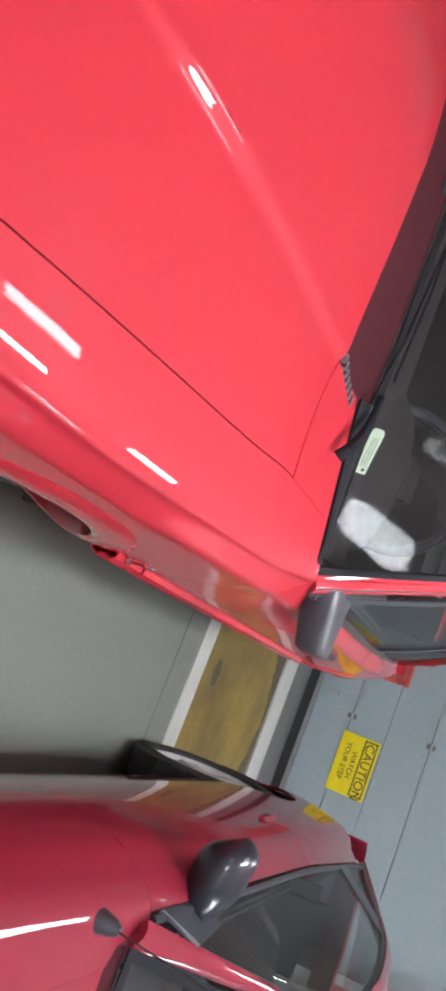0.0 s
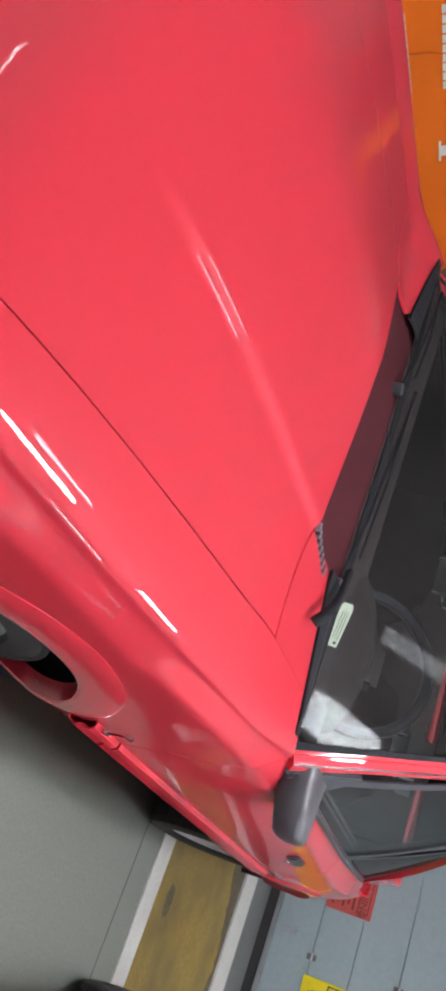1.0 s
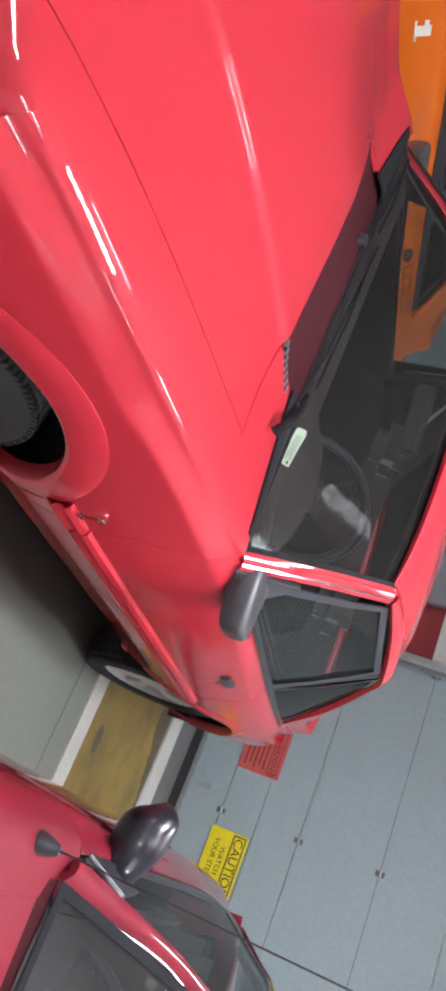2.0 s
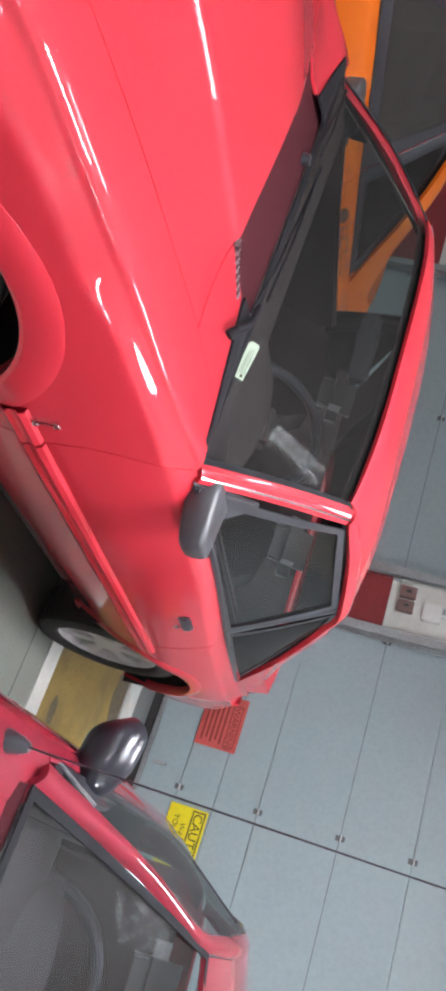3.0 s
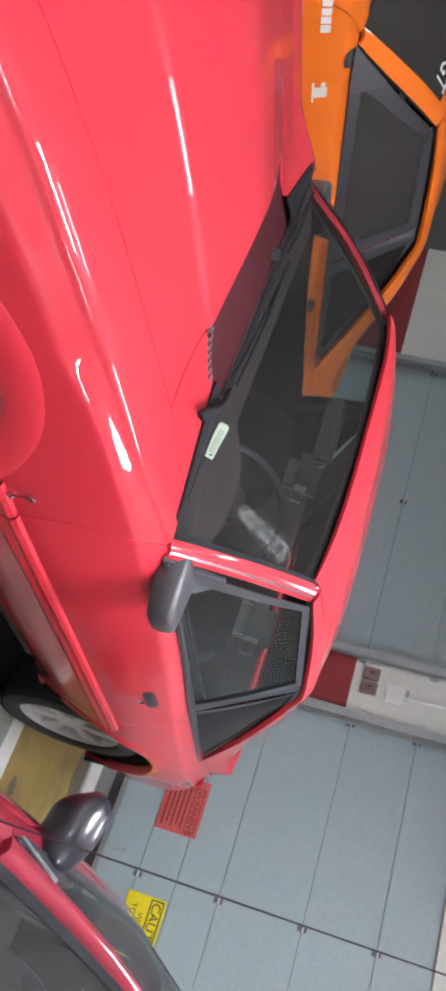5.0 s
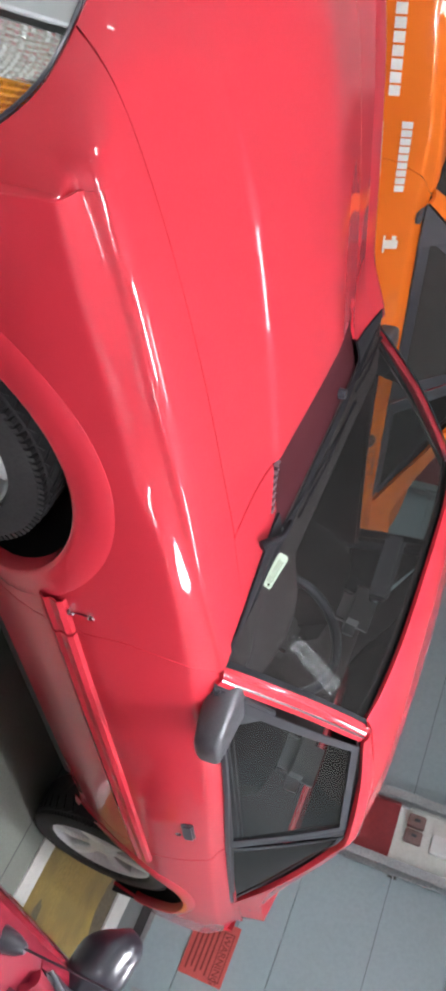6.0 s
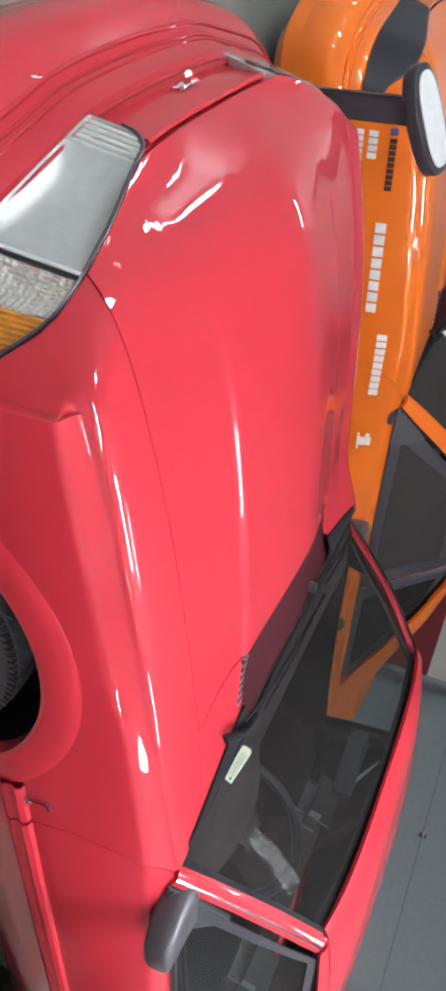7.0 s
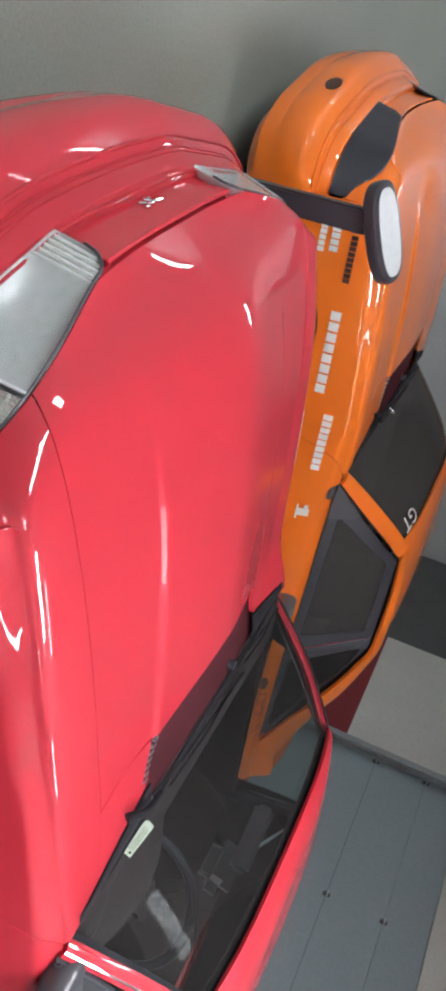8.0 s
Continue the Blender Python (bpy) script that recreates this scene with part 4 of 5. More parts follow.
        part("nose_badge", joined(bar((-0.022, 0.004), (0.0, 0.007), (0.016, 0.004)), bar((0.012, 0.004), (0.024, 0.014), (0.034, 0.010)), bar((-0.018, 0.003), (-0.026, -0.010), (-0.018, -0.016)),
                                  bar((-0.010, 0.002), (-0.004, -0.012), (-0.012, -0.018)), bar((0.012, 0.0), (0.022, -0.010), (0.016, -0.018)), bar((-0.022, 0.006), (-0.036, 0.010))), CHROME, car, "small chrome badge")
        for side in (1, -1):
            bars = [rod([body.side_at(0.320, 0.613, 0.006, side), body.side_at(0.322, 0.634, 0.004, side), body.side_at(0.320, 0.653, 0.006, side)], 0.003, 6)]
            for yb, zb in ((0.320, 0.610), (0.320, 0.656)):
                for q in (-1, 1):
                    bars.append(rod([body.side_at(yb - 0.009, zb + 0.004 * q, 0.006, side), body.side_at(yb + 0.009, zb - 0.004 * q, 0.006, side)], 0.0048, 8))
            part("fender_badge", joined(*bars), CHROME, car, "small chrome fender badge")
    # cowl, windshield, pillars, roof
    def ws(u, v):
        k = 1 - u * u
        b, t = (0.686 * u, 0.57 - 0.10 * k, 0.875 + 0.028 * k), (0.52 * u, 0.94 - 0.045 * k, 1.19 + 0.035 * k)
        p = lerp(b, t, v)
        bow = 0.018 * 4 * v * (1 - v)
        return W((p[0], p[1] - bow * 0.6, p[2] + bow * 0.8))
    pane = part("windshield", sheet([[ws(u, v) for v in np.linspace(0.0, 1, 12)] for u in np.linspace(-1, 1, 25)], 0.005), HAZED if race else SCREEN, car, "clear windshield")
    pane.visible_shadow = False
    lifted = lambda p: (p[0], p[1] - 0.004, p[2] + 0.005)
    loop = [(u, 0) for u in np.linspace(-1, 1, 25)] + [(1, v) for v in np.linspace(0, 1, 12)][1:] + [(u, 1) for u in np.linspace(1, -1, 25)][1:] + [(-1, v) for v in np.linspace(1, 0, 12)][1:]
    rows = [[lifted(ws(u * k, 0.5 + (v - 0.5) * (1 - (1 - k) * 2.2))) for k in (0.982, 0.99, 1.004)] for u, v in loop]
    part("windshield_seal", sheet(rows, 0.003), SEAL, pane, "black rubber seal")
    # dark band inside the glass along its edges
    rows = [[tuple(np.array(ws(u, v)) + (0, 0.006, -0.006)) for v in np.linspace(0.92, 1, 3)] for u in np.linspace(-0.99, 0.99, 25)]
    part("shade_band", sheet(rows), SHADE, pane)
    rows = []
    for u in np.linspace(-0.64, 0.64, 31):
        front_y = 0.219 if abs(u) < 0.54 else 0.219 + 0.29 * (abs(u) - 0.54) / 0.46
        p = ws(u, 0)
        q = body.at(front_y, min(1.99, 2 * abs(u) * 0.686 / 0.59), 1 if u >= 0 else -1)
        q = (p[0], q[1], q[2])
        rows.append([tuple(np.array(lerp(q, p, k / 6)) + (0, 0, -0.006 - 0.010 * math.sin(math.pi * k / 6))) for k in range(7)])
    cowl = part("cowl_panel", sheet(rows, 0.006), COWLING, car, "black plastic cowl with louvres")
    for side in (1, -1):
        # red strip between the hood's rear corner and the windshield
        grid = []
        for k in range(9):
            s = 1.26 + (2.0 - 1.26) * k / 8
            x, yf = body.section(0.3)(s)[0], 0.217 - 0.016 * math.sin(math.pi * max(0, s - 1.25) / 0.75)
            yr = max(yf + 0.02, 0.405 + 0.37 * (x - 0.43) - (0.02 if k == 0 else 0))
            grid.append([body.at(yf + (yr - yf) * j / 6, s, side) for j in range(7)])
        part("cowl_corner", sheet(grid, 0.008), paint, car)
        for k in range(13 if side > 0 else 0):
            y = 0.222 + 0.125 * k / 12
            p = body.at(y, 1.225 + 0.008 * k, side)
            part("louvre", box(p[0] - 0.010, p[0] + 0.008, p[1] - 0.0024, p[1] + 0.0024, p[2] - 0.006, p[2] + 0.004, 0.001), BLACK if k % 2 else STEEL, cowl)
        # black strip between the red corner and the glass
        rows = []
        for x in np.linspace(0.37, 0.70, 12):
            p = ws(side * min(1.0, x / 0.686), 0.0)
            y0 = 0.400 + 0.37 * (x - 0.43)
            z0 = body.section(y0)(min(3.0, 2 * x / 0.59) if x < 0.59 else 2 + (x - 0.59) / 0.11)[1]
            q = W((side * x, y0, z0 + 0.006))
            rows.append([tuple(np.array(lerp(q, (q[0], p[1] + 0.01, p[2]), k / 4)) + (0, 0, 0.010 * math.sin(math.pi * k / 4))) for k in range(5)])
        part("glass_trim", sheet(rows, 0.006, core=W((0, 0.5, 0.3))), SEAL, car, "black strip below the windshield")
        # A-pillar
        G = curve([(0.722, 0.60, 0.882), (0.63, 0.80, 1.04), (0.545, 1.00, 1.190)], 10)
        A = [ws(0.995 * side, v) for v in np.linspace(0, 1, 11)]
        G = [W((side * p[0], p[1], p[2])) for p in G]
        part("a_pillar", band(A, G, 0.02, 5, 0.012 if side > 0 else -0.006), paint, car, "", 60)
        if side > 0:
            part("drip_rail", rod([lerp(a, g, 0.35) for a, g in [(tuple(np.array(p) + (0, 0, 0.009)), tuple(np.array(q) + (0, 0, 0.009))) for p, q in zip(A, G)]], 0.0055, 6), paint, car)
            # added rod, chrome on the red car, imitates a reflection along the drip rail
            part("pillar_glint_rod", rod([lerp(a, g, 0.72) for a, g in [(tuple(np.array(p) + (0, 0, 0.010)), tuple(np.array(q) + (0, 0, 0.010))) for p, q in zip(A, G)]], 0.0035, 6), CHROME if not race else paint, car, "thin chrome rod standing in for a reflection on the pillar" if not race else "")
        # window openings: door glass and quarter glass
        P = lambda x, y, z: W((side * x, y, z))
        corners = (P(0.716, 0.64, 0.886), P(0.545, 1.03, 1.188), P(0.585, 1.50, 1.190), P(0.700, 1.70, 0.845))
        g = part("door_window", sheet(patch(corners[0], corners[1], corners[2], corners[3], 10, 8, (side * 0.014, 0, 0)), 0.004), HAZED if race else GLASS, car, "dark side window" if race else "clear side window")
        g.visible_shadow = False
        frame_band(g, corners, side, 0.10 if race else 0.045)
        q = (P(0.690, 1.76, 0.842), P(0.590, 1.56, 1.188), P(0.600, 1.66, 1.150), P(0.652, 2.46, 0.803))
        g = part("quarter_window", sheet(patch(q[0], q[1], q[2], q[3], 10, 8, (side * 0.014, 0, 0)), 0.004), SMOKED, car, "tinted rear quarter window")
        g.visible_shadow = False
        frame_band(g, q, side, 0.06 if race else 0.035)
        if race:
            for lo_end, hi_end in ((corners[3], corners[2]), (q[0], q[1])):
                part("post_strip", rod([(a[0] + side * 0.016, a[1], a[2]) for a in curve([lo_end, lerp(lo_end, hi_end, 0.5), hi_end], 6)], 0.005, 6), CHROME, car, "bright strip on the window post")
        part("b_post", band(curve([corners[3], lerp(corners[3], corners[2], 0.5), corners[2]], 8), curve([q[0], lerp(q[0], q[1], 0.5), q[1]], 8), 0.02, 3, 0.006, (side, 0, 0)), SATIN, car, "black window post")
        part("belt_trim", rod(curve([P(0.722, 0.62, 0.880), P(0.716, 1.1, 0.872), P(0.70, 1.70, 0.840), P(0.656, 2.48, 0.797)], 16), 0.010, 6), SATIN, car, "black belt strip")
        # roof side and C-pillar
        inner = curve([(0.515, 0.955, 1.205), (0.525, 1.25, 1.238), (0.535, 1.55, 1.232), (0.55, 1.85, 1.16), (0.585, 2.3, 0.99), (0.61, 2.68, 0.875)], 24)
        outer = curve([(0.548, 0.99, 1.200), (0.572, 1.25, 1.214), (0.600, 1.55, 1.206), (0.615, 1.72, 1.150), (0.645, 2.12, 0.985), (0.662, 2.50, 0.800)], 24)
        part("roof_side", band([W((side * p[0], p[1], p[2])) for p in inner], [W((side * p[0], p[1], p[2])) for p in outer], 0.02, 5, 0.010), paint, car, "", 60)
        part("c_pillar", band([P(*p) for p in curve([(0.605, 2.60, 0.905), (0.595, 2.72, 0.895), (0.59, 2.84, 0.905), (0.585, 2.90, 0.86), (0.585, 2.94, 0.79)], 16)], [P(*p) for p in curve([(0.656, 2.46, 0.806), (0.638, 2.62, 0.797), (0.620, 2.78, 0.790), (0.610, 2.87, 0.785), (0.602, 2.94, 0.781)], 16)], 0.012, 4, 0.008), paint, car, "", 60)
        shift = lambda pts, d: [W((side * (p[0] + d[0]), p[1] + d[1], p[2] + d[2])) for p in pts]
        part("roof_side_lining", band(shift(inner, (-0.024, 0, 0.0)), shift(outer, (-0.024, 0, -0.022)), 0.006, 4), CABIN, car)
        part("pillar_lining", band(shift(curve([(0.665, 0.60, 0.87), (0.505, 0.975, 1.185)], 8), (0, 0, 0)), shift(curve([(0.70, 0.62, 0.872), (0.53, 1.01, 1.175)], 8), (0, 0, 0)), 0.006, 3), CABIN, car)
        part("quarter_lining", sheet([[W((side * x, y, z)) for x, z in ((0.58, 0.25), (0.61, 0.6), (0.660 - 0.054 * (y - 1.76), 0.805 - 0.056 * (y - 1.76)), (0.684 - 0.054 * (y - 1.76), 0.852 - 0.056 * (y - 1.76)))] for y in (1.70, 2.0, 2.3, 2.5)], 0.006), CABIN, car)
        # mirror: a rounded wedge on a sail at the window's front corner
        rows = []
        for k, (dx, h0, h1, d0, d1) in enumerate(((-0.045, -0.02, 0.034, -0.095, 0.050), (-0.030, -0.040, 0.038, -0.100, 0.056), (0.0, -0.048, 0.036, -0.095, 0.055), (0.04, -0.046, 0.034, -0.080, 0.052), (0.08, -0.040, 0.032, -0.066, 0.050), (0.104, -0.036, 0.029, -0.050, 0.046), (0.112, -0.026, 0.022, -0.030, 0.036))):
            mz, my, rz, ry = (h0 + h1) / 2, (d0 + d1) / 2, (h1 - h0) / 2, (d1 - d0) / 2
            ring = []
            for t in np.linspace(0, 2 * math.pi, 20, endpoint=False):
                c, s = math.cos(t), math.sin(t)
                ring.append(P(0.722 + dx, 0.725 + my + ry * math.copysign(abs(c) ** 0.5, c), 0.896 + mz + rz * math.copysign(abs(s) ** 0.45, s)))
            rows.append(ring)
        if race:
            rows = [[tuple(np.array(P(0.75, 0.66, 0.86)) + 0.35 * (np.array(q) - np.array(P(0.762, 0.735, 0.888)))) for q in r] for r in rows]
        m = part("door_mirror", capped(rows), BLACK, car, "black plastic door mirror", 50)
        if not race:
            part("mirror_glass", sheet([[P(0.69, 0.786, 0.855), P(0.69, 0.786, 0.908)], [P(0.815, 0.786, 0.868), P(0.815, 0.786, 0.920)]], 0.003), CHROME, m)
        part("mirror_sail", sheet([[P(0.728, 0.60, 0.878), P(0.728, 0.80, 0.872)], [P(0.690, 0.69, 0.945), P(0.700, 0.80, 0.925)], [P(0.660, 0.77, 1.00), P(0.668, 0.79, 0.985)]], 0.01), BLACK, m)
        # door handle in its cup, and the lock
        h = part("door_handle", moved(box(-0.008, 0.012, -0.065, 0.045, -0.018, 0.018, 0.006), Matrix.Translation(body.side_at(1.47, 0.757, 0.0, side)) @ Matrix.Rotation(radians(-14 * side), 4, "Y")), SATIN, car, "black door handle")
        part("lock", moved(lathe([(0.0, 0.011), (0.004, 0.010), (0.006, 0.001)], 16), Matrix.Translation(body.side_at(1.50, 0.722, -0.002, side)) @ Matrix.Diagonal((side, 1, 1, 1))), CHROME, car)
        for yc, zc in ((-0.02, 0.295), (2.23, 0.295)):
            wheel(car, W((0, 0, 0))[0] + side * 0.755, yc + W((0, 0, 0))[1], zc, 0.295, side, "wheel")
    rows = []
    for y, xx, ze, crown in ((0.925, 0.515, 1.195, 0.032), (0.955, 0.520, 1.212, 0.035), (1.1, 0.52, 1.228, 0.04), (1.3, 0.527, 1.240, 0.04), (1.5, 0.533, 1.236, 0.035), (1.62, 0.538, 1.222, 0.032)):
        rows.append([W((xx * u, y - 0.06 * (1 - u * u) * (1 if y < 1.2 else 0.3), ze + crown * (1 - u ** 4))) for u in np.linspace(-1, 1, 21)])
    part("roof", sheet(rows, 0.012), paint, car, "", 60)
    part("headliner", sheet([[(p[0], p[1] + 0.02, p[2] - 0.032) for p in r] for r in rows], 0.004), CABIN, car, "dark roof lining")
    rows = []
    for y, xx, ze in ((1.63, 0.525, 1.222), (1.85, 0.535, 1.155), (2.1, 0.56, 1.065), (2.3, 0.575, 0.985), (2.6, 0.595, 0.895)):
        rows.append([W((xx * u, y, ze + 0.03 * (1 - u ** 4))) for u in np.linspace(-1, 1, 15)])
    g = part("hatch_glass", sheet(rows, 0.004), SMOKED, car, "dark-tinted rear hatch glass")
    g.visible_shadow = False
    rows = []
    for u in np.linspace(-1, 1, 15):
        rows.append([W((0.595 * u, y - 0.05 * u ** 4, z + 0.02 * (1 - u ** 4))) for y, z in ((2.60, 0.885), (2.68, 0.88), (2.78, 0.900), (2.84, 0.908), (2.86, 0.895), (2.86, 0.87), (2.93, 0.80), (2.98, 0.70), (3.02, 0.52), (3.02, 0.36), (2.95, 0.25))])
    part("tail", sheet(rows, 0.01), paint, car, "rounded tail with a lip spoiler")
    for side in (1, -1):
        part("rear_corner", sheet([[W((side * x, y, z)) for x, y in ((0.56, 3.0 - 0.25 * max(0, z - 0.6)), (0.64, 2.975 - 0.15 * max(0, z - 0.6)), (0.665 + 0.05 * (0.8 - z), 2.925))] for z in (0.26, 0.4, 0.55, 0.68, 0.775)], 0.01), paint, car)
    # wipers parked on the glass
    for x0, x1 in ((0.36, -0.20), (-0.16, -0.62)):
        a, b = ws(x0 / 0.686, 0.0), ws(x1 / 0.686, 0.06)
        lift = (0, -0.008, 0.010)
        arm = part("wiper", rod([tuple(np.array(a) + (0, -0.03, 0.0)), tuple(np.array(lerp(a, b, 0.3)) + (0, -0.02, 0.012)), tuple(np.array(b) + lift)], 0.0032, 6), SEAL, car, "black wiper arm")
        part("blade", rod([tuple(np.array(ws(x0 / 0.686 - 0.12, 0.03)) + (0, -0.006, 0.010)), tuple(np.array(ws((x0 + x1) / 1.372, 0.045)) + (0, -0.006, 0.012)), tuple(np.array(ws(x1 / 0.686, 0.05)) + (0, -0.006, 0.010))], 0.0034, 6), SEAL, arm)
        if x0 > 0:
            part("arm_root", rod([W((0.500, 0.345, 0.910)), W((0.484, 0.345, 0.922)), W((0.446, 0.382, 0.926)), W((0.40, 0.42, 0.924)), W((0.33, 0.45, 0.920))], 0.012, 10, 0.6), SEAL, arm, "black wiper arm root")
        part("pivot", moved(lathe([(0.0, 0.016), (0.02, 0.014), (0.022, 0.001)], 14), Matrix.Translation(tuple(np.array(a) + (0.0, -0.035, -0.01))) @ Matrix.Rotation(radians(-90), 4, "Y")), SATIN, arm)
    interior(car, (0.64, 0.52, 2.55, 0.20), W((0, 1, 0.885))[2], (0.36, -0.29), 0.36, (0.54, 0.86), wheel_at=W((0.345, 0.92, 0.895)))
    # interior mirror under the roof's front edge
    m = part("rear_view_mirror", moved(box(-0.11, 0.11, -0.015, 0.015, -0.03, 0.03, 0.012), Matrix.Translation(W((0, 0.96, 1.11))) @ Matrix.Rotation(radians(15), 4, "Z")), SATIN, car)
    return body, nose, W, ws


def red_warp(p):
    """The far half of the nose sits lower than the near half."""
    x, y, z = p
    if x >= 0:
        return (x, y, z)
    q = min(1.0, max(0.0, (y - 0.27) / 0.30))
    along = 1 - 0.72 * q * q * (3 - 2 * q)
    high = min(1.0, max(0.0, (z - 0.45) / 0.30)) * (1 if z < 0.9 else max(0.5, 1 - (z - 0.9) / 0.3))
    r = min(1.0, max(0.0, (y + 0.30) / 0.50))
    back = 0.09 * min(1.0, -x / 0.40) * r * r * (3 - 2 * r) * (1 - 0.6 * q * q * (3 - 2 * q))
    return (x, y + back * high, z - min(0.070, 0.125 * x * x / (0.06 - x)) * along * high)


red_car = thing("red_coupe", "glossy red hatchback coupe with black trim, parked", "car")
body1, nose1, _, ws1 = coupe(red_car, RED, red_warp)
tag = thing("paper_tag", "pale green paper tag behind the windshield", "paper tag")
a, b = np.array(ws1(0.54, 0.055)), np.array(ws1(0.72, 0.03))
d = (b - a) / np.linalg.norm(b - a)
up = np.array(ws1(0.5, 0.2)) - np.array(ws1(0.5, 0.0))
up /= np.linalg.norm(up)
o = a + np.array((0, 0.01, -0.012))
ring = [o + d * u + up * v for u, v in ((0, 0.006), (0.006, 0), (0.092, 0), (0.100, 0.008), (0.100, 0.028), (0.009, 0.031), (0, 0.026))]
bm = bmesh.new()
bm.faces.new([bm.verts.new(p) for p in ring])
thicken(bm, 0.0015)
part("card", bm, PAPER, tag)
bm = joined(*[rod([o + d * 0.02 + up * v + np.array((0, -0.002, 0.002)), o + d * 0.085 + up * v + np.array((0, -0.002, 0.002))], 0.0008, 4) for v in (0.009, 0.015, 0.021)])
part("print_bar", bm, INK, tag)
part("punched_hole", rod([o + d * 0.092 + up * 0.018 + np.array((0, -0.003, 0.003)), o + d * 0.092 + up * 0.018], 0.0035, 10), INK, tag)

# the orange race car is the same model, a little lower and further over
orange_car = thing("orange_race_car", "orange race coupe with white sponsor lettering, parked", "car")
ORX, ORY = -2.345, 0.09


def orange_warp(p):
    x, y, z = p
    k = min(1, max(0, (z - 0.25) / 0.35))
    belt = 0.032 * min(1, max(0, (z - 0.66) / 0.14)) * min(1, max(0, (1.12 - z) / 0.2)) * min(1, max(0, (y - 0.3) / 0.6))
    return (ORX + x, y + ORY, z - 0.055 * k - belt)


body3, nose3, W3, ws3 = coupe(orange_car, ORANGE, orange_warp, race=True)
for o in [c for c in orange_car.children if c.name.split(".")[0] in ("cabin_floor", "door_card", "bulkhead", "dashboard", "seat", "console", "rear_seat", "underbody")]:
    o.location.x += ORX
    o.location.y += ORY


# ---------------------------------------------------------------- the second red car, rounder, parked alongside
ROUND = [
    [(-1.15, 0.0, 0.50), (-1.0, 0.0, 0.60), (-0.7, 0.0, 0.70), (-0.3, 0.0, 0.785), (0.1, 0.0, 0.835), (0.4, 0.0, 0.86)],
    [(-1.15, 0.3, 0.50), (-1.0, 0.3, 0.60), (-0.7, 0.3, 0.70), (-0.3, 0.3, 0.785), (0.1, 0.3, 0.835), (0.4, 0.3, 0.86)],
    [(-1.15, 0.48, 0.47), (-1.0, 0.52, 0.56), (-0.7, 0.57, 0.67), (-0.3, 0.60, 0.745), (0.1, 0.62, 0.795), (0.4, 0.64, 0.825)],
    [(-1.15, 0.58, 0.43), (-1.0, 0.62, 0.52), (-0.7, 0.69, 0.63), (-0.3, 0.725, 0.718), (0.1, 0.735, 0.778), (0.43, 0.725, 0.828), (0.8, 0.745, 0.868), (1.4, 0.748, 0.89), (2.0, 0.72, 0.91), (2.6, 0.66, 0.91), (3.0, 0.58, 0.86)],
    [(-1.15, 0.64, 0.38), (-1.0, 0.70, 0.46), (-0.7, 0.765, 0.55), (-0.3, 0.79, 0.63), (0.1, 0.80, 0.69), (0.8, 0.81, 0.755), (1.6, 0.81, 0.79), (2.4, 0.785, 0.80), (3.0, 0.69, 0.77)],
    [(-1.15, 0.66, 0.34), (-1.0, 0.73, 0.40), (-0.7, 0.80, 0.46), (-0.3, 0.825, 0.52), (0.8, 0.838, 0.57), (2.4, 0.82, 0.58), (3.0, 0.73, 0.56)],
    [(-1.15, 0.66, 0.30), (-1.0, 0.73, 0.34), (-0.7, 0.80, 0.38), (-0.3, 0.805, 0.41), (0.8, 0.812, 0.42), (2.4, 0.80, 0.42), (3.0, 0.73, 0.42)],
    [(-1.15, 0.62, 0.20), (-1.0, 0.69, 0.22), (-0.7, 0.77, 0.24), (0.8, 0.745, 0.25), (2.4, 0.745, 0.25), (3.0, 0.70, 0.26)],
]
RX = 2.11


